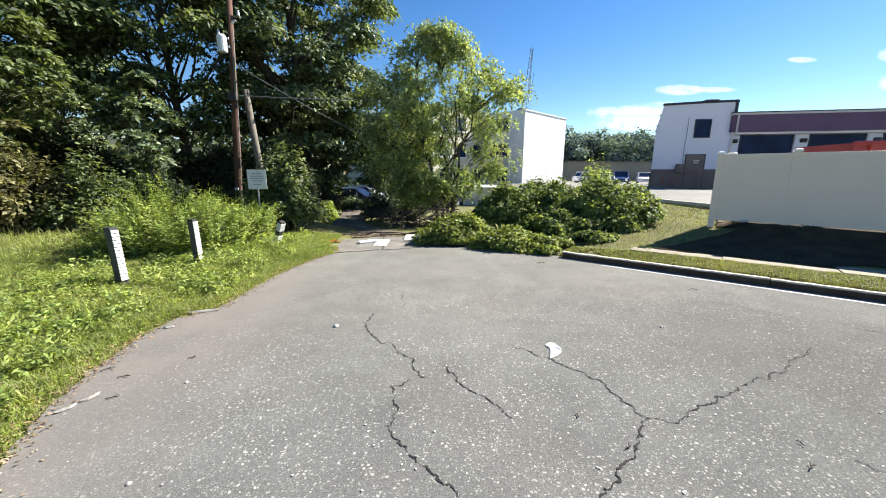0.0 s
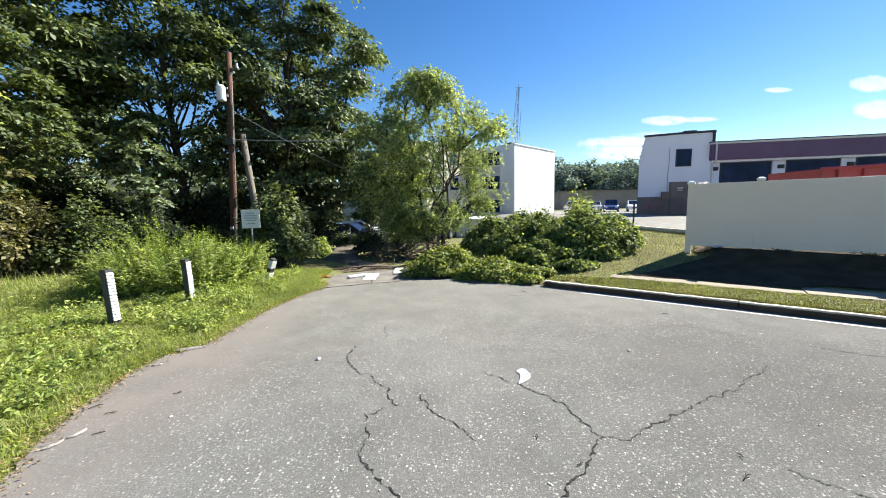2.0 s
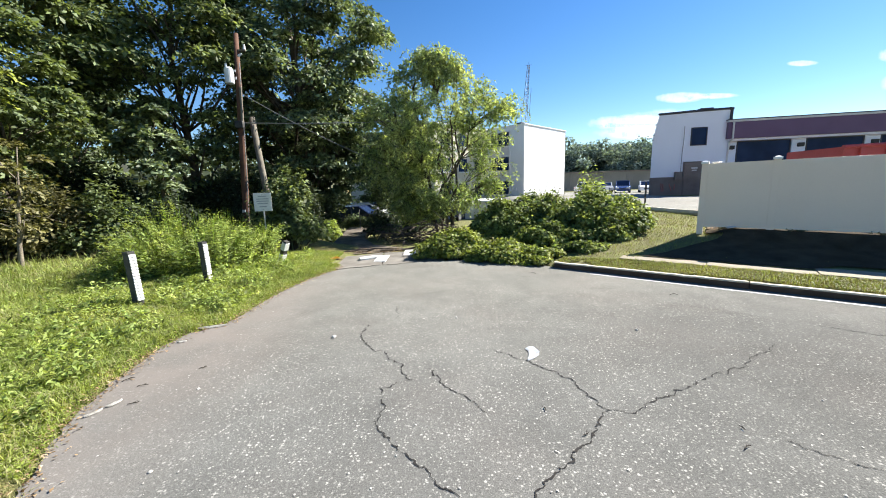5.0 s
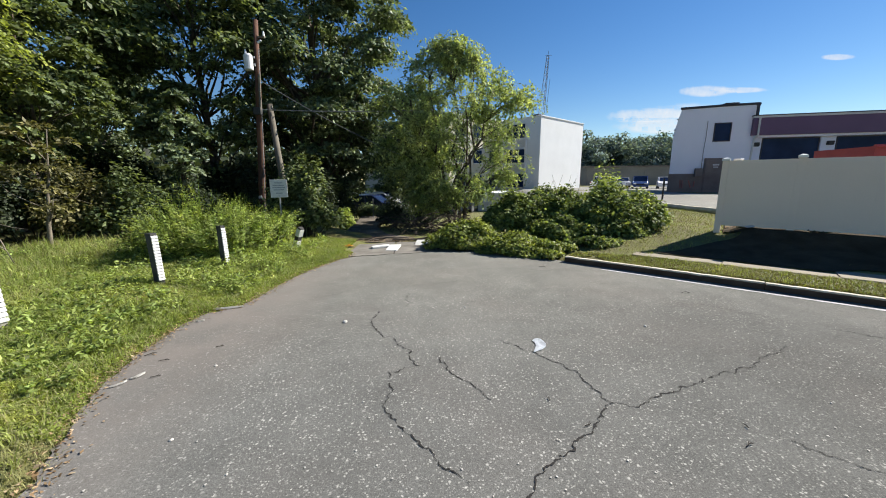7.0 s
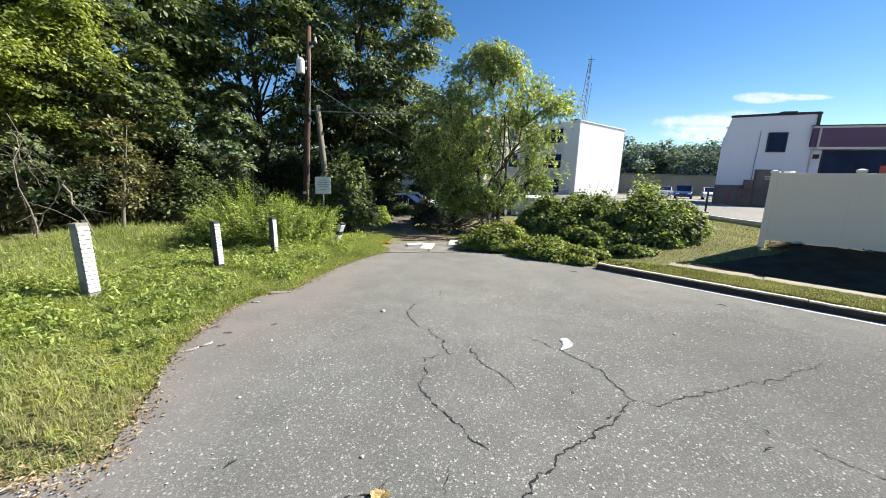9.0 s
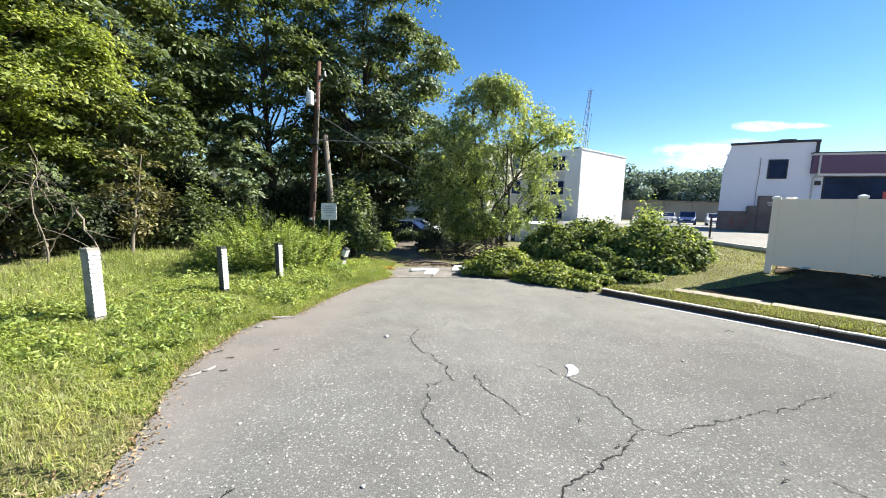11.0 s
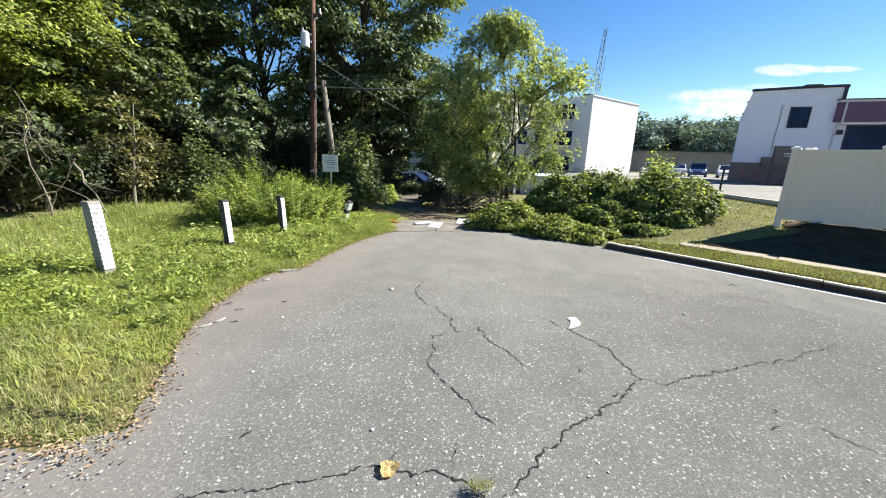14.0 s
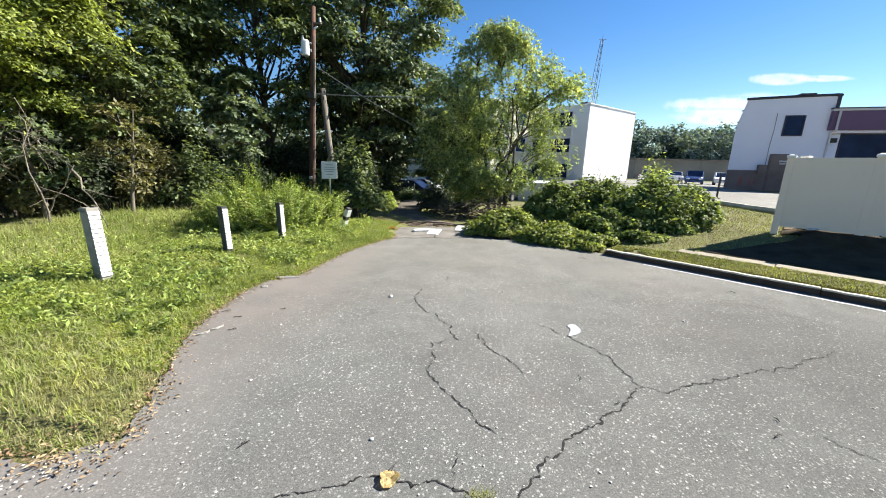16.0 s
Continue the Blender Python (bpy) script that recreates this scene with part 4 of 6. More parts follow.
# ---- utility pole, wires, sign ----
def utility_pole():
    z = -0.25
    p = thing("utility_pole", "brown creosoted wooden utility pole with transformer", "utility pole", -6.8, 14.0, z)
    line = [(0.0 + 0.062 * h, 0, h) for h in (-0.3, 1.5, 3.5, 5.5, 7.35)]
    part("shaft", tube(line, [0.14, 0.127, 0.112, 0.095, 0.078], 14), POLE_WOOD, p, smooth=True)
    t = part("transformer", tube([(0.17, -0.2, 5.7), (0.17, -0.2, 5.73), (0.17, -0.2, 6.16), (0.17, -0.2, 6.22)], [0.13, 0.145, 0.145, 0.1], 18), CAN_GREY, p, "pale grey transformer can")
    part("bushing", tube([(0.1, -0.2, 6.2), (0.1, -0.2, 6.36)], [0.045, 0.03], 8), CAN_GREY, t)
    part("bracket", box(0.2, -0.12, 5.85, 0.36, -0.04, 5.95, 0.01), STEEL, t)
    part("bracket", box(0.2, -0.12, 6.1, 0.36, -0.04, 6.18, 0.01), STEEL, t)
    part("insulator_arm", box(0.36, -0.04, 6.78, 0.72, 0.04, 6.84, 0.01), POLE_GREY, p)
    part("insulator", tube([(0.68, 0, 6.84), (0.68, 0, 7.0)], [0.05, 0.03], 8), CAN_GREY, p)
    part("insulator", tube([(0.5, -0.1, 6.6), (0.62, -0.1, 6.68)], [0.04, 0.03], 8), CAN_GREY, p)
    part("ground_wire", tube([(line[0][0] + 0.15, -0.1, 0.2), (0.24 + 0.135, -0.09, 3.8), (0.5, -0.08, 6.4)], 0.014, 5), CABLE_GREY, p)
    part("riser", tube([(0.38, -0.12, 4.4), (0.46, -0.12, 5.6)], 0.045, 8), POLE_GREY, p)
    part("cable_clamp", box(0.14, -0.2, 4.25, 0.42, 0.0, 4.5, 0.03), CABLE, p)
    part("tag", box(0.02, -0.17, 1.32, 0.14, -0.145, 1.42, 0.005), SIGN_FACE, p, "small pale pole tag")
    # stub pole that leans against it
    q = thing("leaning_pole", "old silvered leaning pole stub behind the utility pole", "pole", -5.95, 14.35, -0.25, 0)
    part("shaft", tube([(0.02, 0, -0.2), (-0.12, 0, 2.1), (-0.34, 0, 4.7)], [0.125, 0.115, 0.10], 12), POLE_GREY, q, smooth=True)

    def wire(label, a, b, sag, r, m):
        pts = []
        for i in range(13):
            t = i / 12
            pts.append((a[0] + (b[0] - a[0]) * t, a[1] + (b[1] - a[1]) * t, a[2] + (b[2] - a[2]) * t - sag * 4 * t * (1 - t)))
        solid("overhead_cable", tube(pts, r, 6), m, label, "cable")
    wire("pale cable stretched from the utility pole into the trees", (-6.4, 14.0, 4.2), (-0.5, 14.6, 4.28), 0.06, 0.017, CABLE_GREY)
    wire("grey cable sloping down from the utility pole", (-6.35, 14.0, 5.15), (-1.5, 14.5, 2.6), 0.12, 0.014, CABLE_GREY)


utility_pole()


def notice_sign():
    s = thing("notice_sign", "small white notice sign on a thin steel post in weeds", "sign", -4.58, 10.55, 0.0, 18)
    part("post", tube([(0, 0.03, -0.2), (0, 0.03, 1.5)], 0.022, 8), STEEL, s)
    board = part("panel", box(-0.22, -0.01, 1.26, 0.22, 0.008, 1.75, 0.004), SIGN_FACE, s, "white sign panel, unreadable")
    for z, w in ((1.66, 0.10), (1.59, 0.15), (1.53, 0.16), (1.47, 0.13), (1.38, 0.09)):
        part("text_bar", box(-w, -0.013, z - 0.012, w, -0.0105, z + 0.012), SIGN_INK, board)
    for z in (1.72, 1.3):
        part("bolt", tube([(0, -0.018, z), (0, 0.0, z)], 0.012, 8), STEEL, board)


notice_sign()


# ---- trees ----
def branch_line(a, b, rng, bend=0.25, n=6):
    a, b = np.array(a), np.array(b)
    d = b - a
    off = rng.normal(size=3) * np.linalg.norm(d) * bend * 0.5
    off[2] += np.linalg.norm(d) * bend * 0.5
    return [tuple(a + d * t + off * t * (1 - t) * 2 + rng.normal(size=3) * 0.02 * np.linalg.norm(d) * (0 < t < 1)) for t in np.linspace(0, 1, n)]


def tree(label, x, y, height, spread, low, n_clumps, per, size, material, seed, trunk=0.16, bark=None, lean=(0, 0),
         centre=(0, 0), clump_size=0.24, slim=0.55, droop=0.3, depth_ratio=0.9, name="tree", straight=1.0):
    """A tapered trunk, limbs to every clump, and a crown of many leaves in uneven clumps with gaps."""
    rng = np.random.default_rng(seed)
    n_clumps, clump_size = int(n_clumps * 1.35), clump_size * 0.98
    z = float(land(x, y))
    t = thing(name, label, "tree", x, y, z - 0.05)
    bark = bark or BARK
    tops = np.array([lean[0], lean[1], height * 0.86])
    stem = [tuple(tops * f + rng.normal(size=3) * np.array([0.09, 0.09, 0]) * straight * height * 0.1 * (0 < f < 1)) for f in np.linspace(0, 1, 9)]
    stem[0] = (0, 0, -0.2)
    bm = tube(stem, [trunk * (1.25 if i == 0 else 1 - 0.85 * i / 8) for i in range(9)], 9)
    pts, outs = [], []
    mid = np.array([centre[0], centre[1], (low + height) / 2])
    rad = np.array([spread, spread * depth_ratio, (height - low) / 2])
    for i in range(n_clumps):
        d = unit(rng.normal(size=3))
        f = rng.uniform(0.25, 1.0) ** 0.5
        c = mid + d * rad * f * np.array([1, 1, 1])
        r = clump_size * spread * rng.uniform(0.6, 1.3)
        # a bough: a flat spray of leaves that hangs at its rim
        p, o = clump((0, 0, 0), (r * 1.3, r * 1.3, r * 0.3), int(per * rng.uniform(0.6, 1.3)), rng, 0.1)
        p[:, 2] -= 0.3 * (p[:, 0] ** 2 + p[:, 1] ** 2) / r - 0.2 * (p[:, 0] * d[0] + p[:, 1] * d[1]) * rng.uniform(-1, 1)
        pts.append(p + c)
        outs.append(unit(o * np.array([1, 1, 0.2]) + d * 0.4))
        if i % 3 == 0:
            k = min(8, max(1, int(8 * np.clip((c[2] - 0.25 * (height - low)) / (height * 0.86), 0.12, 0.95))))
            line = branch_line(stem[k], c, rng)
            r0 = trunk * (0.36 - 0.02 * k)
            part("limb", tube(line, [r0 * (1 - 0.8 * j / 5) for j in range(6)], 5), bark, t, smooth=True)
    part("trunk", bm, bark, t, smooth=True)
    p, o = np.concatenate(pts), np.concatenate(outs)
    part("crown", quads("crown", leaves(p, o, size, size * slim, rng, 1.0, droop, 0.55), material), material, t)
    return t


tree("large dark-leaved tree towering behind the utility pole", -6.2, 19.3, 14.2, 4.1, 1.9, 84, 700, 0.2, DARK_LEAF, 11, 0.3, centre=(0.3, 0), clump_size=0.2)
tree("tall dark tree at the wood's edge", -5.6, 21.0, 8.5, 2.4, 1.2, 45, 420, 0.24, DARK_LEAF, 12, 0.22)
tree("dark leafy tree beyond the parked cars", -3.0, 33.0, 9.5, 3.6, 0.2, 50, 400, 0.24, DARK_LEAF, 27, 0.2)
tree("dark tree beyond the path", -1.0, 20.8, 7.4, 2.1, 0.7, 34, 380, 0.2, DARK_LEAF, 26, 0.12)
tree("tall green tree in the wood", -10.1, 16.6, 13.4, 3.3, 2.2, 60, 380, 0.20, MID_LEAF, 13, 0.2)
tree("tall green tree in the wood", -14.2, 12.7, 13.0, 3.7, 2.0, 80, 380, 0.20, MID_LEAF, 14, 0.2)
tree("tall green tree in the wood", -17.5, 10.5, 12.0, 4.0, 2.0, 70, 360, 0.21, MID_LEAF, 15, 0.22)
tree("tall dark tree deep in the wood", -19.5, 21.0, 11.5, 3.8, 2.5, 60, 380, 0.21, DARK_LEAF, 16, 0.25)
tree("tall dark tree deep in the wood", -18.5, 17.5, 14.0, 4.6, 2.5, 40, 380, 0.21, DARK_LEAF, 17, 0.25)
tree("tall dark tree deep in the wood", -9.0, 23.5, 8.5, 3.6, 1.5, 55, 400, 0.21, DARK_LEAF, 18, 0.25)
tree("yellow-green tree at the wood's edge", -13.4, 8.4, 7.6, 2.7, 2.3, 56, 520, 0.115, YELLOW_GREEN, 19, 0.12, lean=(0.8, 0.3), centre=(0.8, 0.2))
tree("yellow-green tree at the wood's edge", -12.8, 4.4, 8.0, 2.7, 2.5, 50, 500, 0.115, YELLOW_GREEN, 20, 0.13)
tree("slim sapling with thin browning leaves at the wood's edge", -9.75, 9.2, 3.4, 0.8, 1.0, 14, 80, 0.12, BROWNING, 21, 0.055, BARK_PALE, lean=(0.55, 0), name="sapling", straight=0.25)
tree("slim leaning sapling at the wood's edge", -11.7, 8.7, 5.0, 1.6, 1.0, 26, 150, 0.13, MID_LEAF, 22, 0.08, BARK_PALE, lean=(-0.9, 0.2), name="sapling")
tree("young green tree at the wood's edge", -8.9, 13.0, 4.6, 1.1, 1.6, 22, 240, 0.17, DARK_LEAF, 23, 0.07)
tree("broad-leaved young tree catching the sun at the wood's edge", -11.2, 10.9, 7.0, 1.8, 2.3, 32, 330, 0.15, MID_LEAF, 24, 0.08)
tree("broad-leaved young tree catching the sun at the wood's edge", -13.3, 10.9, 6.2, 1.6, 2.0, 24, 300, 0.15, MID_LEAF, 25, 0.08)


def feathery_tree():
    """The light tree beside the path: thin drooping sprays in loose clumps on upright limbs."""
    rng = np.random.default_rng(31)
    x, y = 0.51, 14.5
    t = thing("locust_tree", "airy yellow-green tree with fine drooping leaves", "tree", x, y, float(land(x, y)))
    t.scale = (0.953, 0.953, 0.953)
    bm = bmesh.new()
    stems = []
    for (bx, by), (tx, ty), h in (((0, 0), (-1.0, 0.3), 5.9), ((0.15, 0.1), (0.1, 0), 6.5), ((0.2, 0.1), (0.9, 0.3), 6.0), ((0.25, 0), (1.6, -0.2), 5.4), ((-0.2, 0), (-1.7, -0.3), 4.8),
                                  ((0.1, -0.1), (0.5, -1.2), 5.2), ((0.1, 0.1), (0.3, 1.3), 5.6)):
        line = branch_line((bx, by, -0.2), (tx, ty, h), rng, 0.12, 9)
        tube(line, [0.07 * (1 - 0.85 * i / 8) for i in range(9)], 7, bm)
        stems.append(np.array(line))
    stems = np.concatenate(stems)
    heights = [1.0, 1.6, 2, 3, 3.9, 5.1, 5.6, 6.1, 6.6, 7.3]
    lefts, rights = [-1.6, -2.0, -2.3, -2.7, -2.9, -2.85, -2.65, -2.0, -1.3, -0.5], [0.2, 1.3, 2.6, 2.6, 2.7, 2.95, 2.2, 1.35, 0.8, 0.3]
    twigs, outs = [], []
    made = 0
    while made < 172:
        z = rng.uniform(1.0, 7.2)
        lo, hi = np.interp(z, heights, lefts), np.interp(z, heights, rights)
        ang, f = rng.uniform(0, 2 * math.pi), rng.uniform(0.1, 1.0) ** 0.42
        c = np.array([(lo + hi) / 2 + (hi - lo) / 2 * f * math.cos(ang), (hi - lo) / 2 * 0.52 * f * math.sin(ang), z])
        if 0.5 < c[0] < 1.4 and 2.0 < z < 4.4 and rng.uniform() < 0.5:
            continue
        made += 1
        low = stems[stems[:, 2] < max(c[2] - 0.3, 0.6)]
        root = low[np.argmin(np.linalg.norm((low - c) * np.array([1, 1, 0.6]), axis=1))]
        br = branch_line(root, c, rng, 0.16, 5)
        tube(br, [0.026 * (1 - 0.75 * j / 4) for j in range(5)], 4, bm, False)
        for k in range(int(rng.uniform(10, 24))):
            a = rng.uniform(0, 2 * math.pi)
            s = c + rng.normal(size=3) * np.array([0.22, 0.22, 0.17])
            d = unit(np.array([math.cos(a), math.sin(a), rng.uniform(-0.4, 0.6)]))
            ln = rng.uniform(0.25, 0.6)
            n = 20
            q = np.linspace(0, 1, n)[:, None]
            twigs.append(s + d * ln * 0.85 * q + np.array([0, 0, -0.9]) * ln * q * q + rng.normal(size=(n, 3)) * 0.022)
            outs.append(np.repeat(d[None], n, 0))
    part("trunk", bm, BARK, t, smooth=True)
    p, o = np.concatenate(twigs), np.concatenate(outs)
    part("crown", quads("crown", leaves(p, o, 0.13, 0.048, rng, up=0.6, droop=0.4, wild=0.7), LOCUST), LOCUST, t)


feathery_tree()


def dead_branches():
    rng = np.random.default_rng(37)
    for a, b, r in (((-11.6, 7.4, -0.1), (-10.0, 6.6, 3.6), 0.05), ((-11.4, 7.2, 0.6), (-9.6, 7.4, 2.3), 0.03), ((-10.9, 7.0, 1.6), (-9.2, 6.9, 2.0), 0.022),
                    ((-10.8, 7.9, 2.6), (-9.3, 7.3, 1.5), 0.022), ((-11.0, 8.0, -0.1), (-10.0, 8.2, 1.5), 0.045), ((-10.1, 8.6, 1.8), (-8.6, 9.3, 1.2), 0.016),
                    ((-9.2, 6.8, -0.1), (-9.3, 6.8, 2.8), 0.045), ((-9.0, 6.8, 2.0), (-8.2, 6.7, 1.5), 0.02), ((-9.7, 6.9, 2.15), (-8.2, 6.6, 2.0), 0.022),
                    ((-9.2, 6.8, 2.1), (-8.7, 6.7, 1.3), 0.018), ((-8.5, 6.9, 1.45), (-7.8, 6.8, 0.3), 0.05), ((-9.8, 6.9, 1.7), (-8.4, 6.6, 1.8), 0.018)):
        line = branch_line(a, b, rng, 0.03, 7)
        t = thing("dead_branch", "bare pale dead branch at the wood's edge", "branch", *line[0], group="dead branches at the wood's edge")
        o = np.array(line[0])
        loc = [tuple(np.array(p) - o) for p in line]
        part("limb", tube(loc, [0.5 * r * (1 - 0.75 * i / 6) for i in range(7)], 6), BARK_PALE, t, smooth=True)
        for k in (2, 3, 4, 5):
            e = np.array(loc[k]) + rng.normal(size=3) * 0.35 + np.array([0.2, -0.1, 0.1])
            part("twig", tube(branch_line(loc[k], e, rng, 0.2, 4), [r * 0.2, r * 0.16, r * 0.12, r * 0.07], 4), BARK_PALE, t)


dead_branches()


# ---- shrubs ----
def shrub(name, label, x, y, radii, n, size, material, seed, slim=0.6, blobs=12, droop=0.4, up=0.8, category="shrub", base=None, lump=1.0, dome=0.6):
    """Leaves over an uneven heap of clumps, on a few woody stems."""
    rng = np.random.default_rng(seed)
    z = float(land(x, y)) if base is None else base
    s = thing(name, label, category, x, y, z)
    rx, ry, rz = radii
    pts, outs = [], []
    bm = bmesh.new()
    for i in range(blobs):
        a, f = rng.uniform(0, 2 * math.pi), rng.uniform(0, 1) ** 0.5
        cx, cy = math.cos(a) * f * rx * 0.75, math.sin(a) * f * ry * 0.75
        top = rz * (1.02 - dome * f * f) * rng.uniform(0.75, 1.08)
        r = rng.uniform(0.28, 0.45) * lump
        p, o = clump((cx, cy, top * (1 - 0.48 * lump)), (rx * r + 0.06, ry * r + 0.06, top * 0.48 * lump), n // blobs, rng, 0.5)
        p[:, 2] = np.maximum(p[:, 2], 0.01)
        pts.append(p)
        outs.append(o)
        tube(branch_line((cx * 0.3, cy * 0.3, -0.1), (cx, cy, top * 0.7), rng, 0.2, 5), [0.018, 0.016, 0.013, 0.01, 0.006], 5, bm, False)
    tagged(part("stalk", bm, BARK, s), kind="stuff")
    part("foliage", quads("foliage", leaves(np.concatenate(pts), np.concatenate(outs), size, size * slim, rng, up, droop, 0.55), material), material, s)
    return s


# vine heap over the end of the kerb
shrub("vine_mound", "dense mound of vines with pale-edged leaves behind the kerb", 4.75, 10.75, (1.75, 1.5, 1.45), 31000, 0.1, VINE, 41, 0.75, 66, base=0.12, lump=0.55, dome=0.42)
shrub("vine_mound", "dark vine-covered heap beside the road end", 2.15, 11.1, (1.2, 1.2, 1.45), 17000, 0.1, VINE, 42, 0.75, 38, base=-0.1, lump=0.56, dome=0.5)
shrub("vine_mound", "dark vine-covered heap between the mounds", 3.4, 11.3, (1.15, 1.1, 1.55), 17000, 0.1, VINE, 43, 0.75, 36, base=0.0, lump=0.58, dome=0.35)
shrub("vine_carpet", "low bright vines creeping onto the asphalt", 0.55, 9.75, (1.15, 0.75, 0.72), 10000, 0.08, VINE_LIGHT, 44, 0.75, 30, base=-0.03, lump=0.6)
shrub("vine_carpet", "low bright vines creeping over the kerb end", 1.7, 8.9, (0.95, 0.6, 0.48), 8000, 0.075, VINE_LIGHT, 45, 0.75, 28, base=-0.02, lump=0.6)
shrub("vine_carpet", "low vines trailing along the kerb end", 2.45, 8.55, (0.7, 0.42, 0.34), 4000, 0.07, VINE_LIGHT, 46, 0.75, 18, base=0.0, lump=0.6)
shrub("vine_carpet", "low green vines along the back of the kerb", 3.6, 8.9, (0.8, 0.4, 0.3), 3000, 0.075, VINE, 48, 0.75, 14, base=0.1, lump=0.6)
shrub("vine_mound", "low dark vines at the foot of the mound", 4.3, 9.65, (1.25, 0.6, 0.85), 8000, 0.09, VINE, 49, 0.75, 22, base=0.12, lump=0.62)
shrub("vine_mound", "low dark vines between the heaps", 2.9, 9.75, (0.9, 0.6, 0.8), 6000, 0.09, VINE, 50, 0.75, 18, base=0.05, lump=0.62)
for i, (x, y, r) in enumerate(((-0.15, 9.35, 0.42), (0.5, 9.12, 0.45), (1.15, 8.78, 0.42), (1.75, 8.42, 0.4), (2.25, 8.12, 0.35))):
    shrub("vine_carpet", "thin fringe of vines and grass on the asphalt edge", x, y, (r, r * 0.55, 0.2), 1500, 0.06, VINE_LIGHT, 240 + i, 0.6, 12, base=0.0, lump=0.6)
shrub("young_sapling", "pale green sapling standing out of the vines", 5.85, 13.5, (0.55, 0.5, 2.35), 2600, 0.13, MUGWORT, 47, 0.5, 8, base=0.2)
def bare_twigs(x, y, z, n, seed):
    rng = np.random.default_rng(seed)
    t = thing("bare_twigs", "bare thin twigs sticking out of the vine heap", "twigs", x, y, z)
    for i in range(n):
        a = rng.uniform(0, 2 * math.pi)
        foot = np.array([rng.normal() * 0.15, rng.normal() * 0.15, -0.5])
        tip = foot + np.array([math.cos(a) * 0.45, math.sin(a) * 0.3, rng.uniform(0.7, 1.1)])
        part("twig", tube(branch_line(foot, tip, rng, 0.2, 5), [0.009, 0.008, 0.006, 0.004, 0.003], 4), BARK_PALE, t)


bare_twigs(3.5, 11.2, 1.35, 7, 311)
bare_twigs(4.6, 10.7, 1.5, 5, 312)


gap_shade_weeds()
# feathery weeds behind the posts
def weed_thicket(label, x, y, radii, stems, seed):
    """Upright stems close together, each feathered with fine leaves."""
    rng = np.random.default_rng(seed)
    t = thing("weed_thicket", label, "weeds", x, y, float(land(x, y)))
    bm = bmesh.new()
    pts, alongs, faces, sizes = [], [], [], []
    for i in range(stems):
        a, f = rng.uniform(0, 2 * math.pi), rng.uniform(0, 1) ** 0.5
        bx, by = math.cos(a) * f * radii[0], math.sin(a) * f * radii[1]
        h = radii[2] * (1.0 - 0.45 * f * f) * rng.uniform(0.6, 1.3) * (1 + 0.55 * noise.noise(Vector((bx * 1.7, by * 1.7, seed))))
        lean = np.array([rng.normal() * 0.12 + 0.12 * math.cos(a) * f, rng.normal() * 0.12 + 0.12 * math.sin(a) * f, 1.0])
        top = np.array([bx, by, 0]) + lean * h
        tube([(bx, by, -0.05), tuple((np.array([bx, by, 0]) + top) / 2 + rng.normal(size=3) * 0.02), tuple(top)], [0.006, 0.005, 0.002], 3, bm, False)
        n = int(46 * h / radii[2])
        q = np.sort(rng.uniform(0.1, 1.0, (n, 1)), axis=0)
        foot, way = np.array([bx, by, 0.0]), unit(top - np.array([bx, by, 0.0]))
        # the stem tops arch over, and the leaves stand off on both sides like a frond
        arch = np.array([math.cos(a + 0.6 * rng.normal()), math.sin(a + 0.6 * rng.normal()), -0.35])
        side = unit(np.cross(way, arch)) * np.where(np.arange(n) % 2, 1.0, -1.0)[:, None]
        pts.append(foot * (1 - q) + top * q + arch * 0.3 * h * q ** 3)
        alongs.append(unit(side * 0.9 + way * 0.55 + arch * q * q * 0.8 + rng.normal(size=(n, 3)) * 0.3))
        faces.append(np.tile(way, (n, 1)) + arch * 0.3 + np.array([0, 0, 0.4]) + rng.normal(size=(n, 3)) * 0.35)
        sizes.append((1.15 - 0.75 * q) * rng.uniform(0.7, 1.2, (n, 1)))
    tagged(part("stalk", bm, MUGWORT, t), kind="stuff")
    p, d, f, z = (np.concatenate(v) for v in (pts, alongs, faces, sizes))
    f = unit(f - d * np.sum(f * d, axis=1, keepdims=True))
    side = np.cross(f, d)
    ln, w = 0.16 * z, 0.05 * z
    mid = p + d * ln * 0.5
    part("foliage", quads("foliage", np.stack([p, mid + side * w / 2, p + d * ln - f * ln * 0.15, mid - side * w / 2], axis=1), MUGWORT), MUGWORT, t)


weed_thicket("tall feathery light-green weeds behind the posts", -5.35, 8.35, (1.2, 0.95, 1.25), 480, 51)
weed_thicket("tall feathery light-green weeds beside the sign", -4.85, 9.5, (0.8, 0.9, 1.1), 360, 52)
weed_thicket("tall feathery weeds at the wood's edge", -6.9, 9.7, (0.95, 0.8, 0.8), 260, 53)
shrub("leafy_shrub", "tall sunlit green shrub behind the notice sign", -4.2, 11.4, (1.1, 0.75, 2.5), 9500, 0.13, MID_LEAF, 58, 0.55, 26, base=-0.1, lump=0.6)
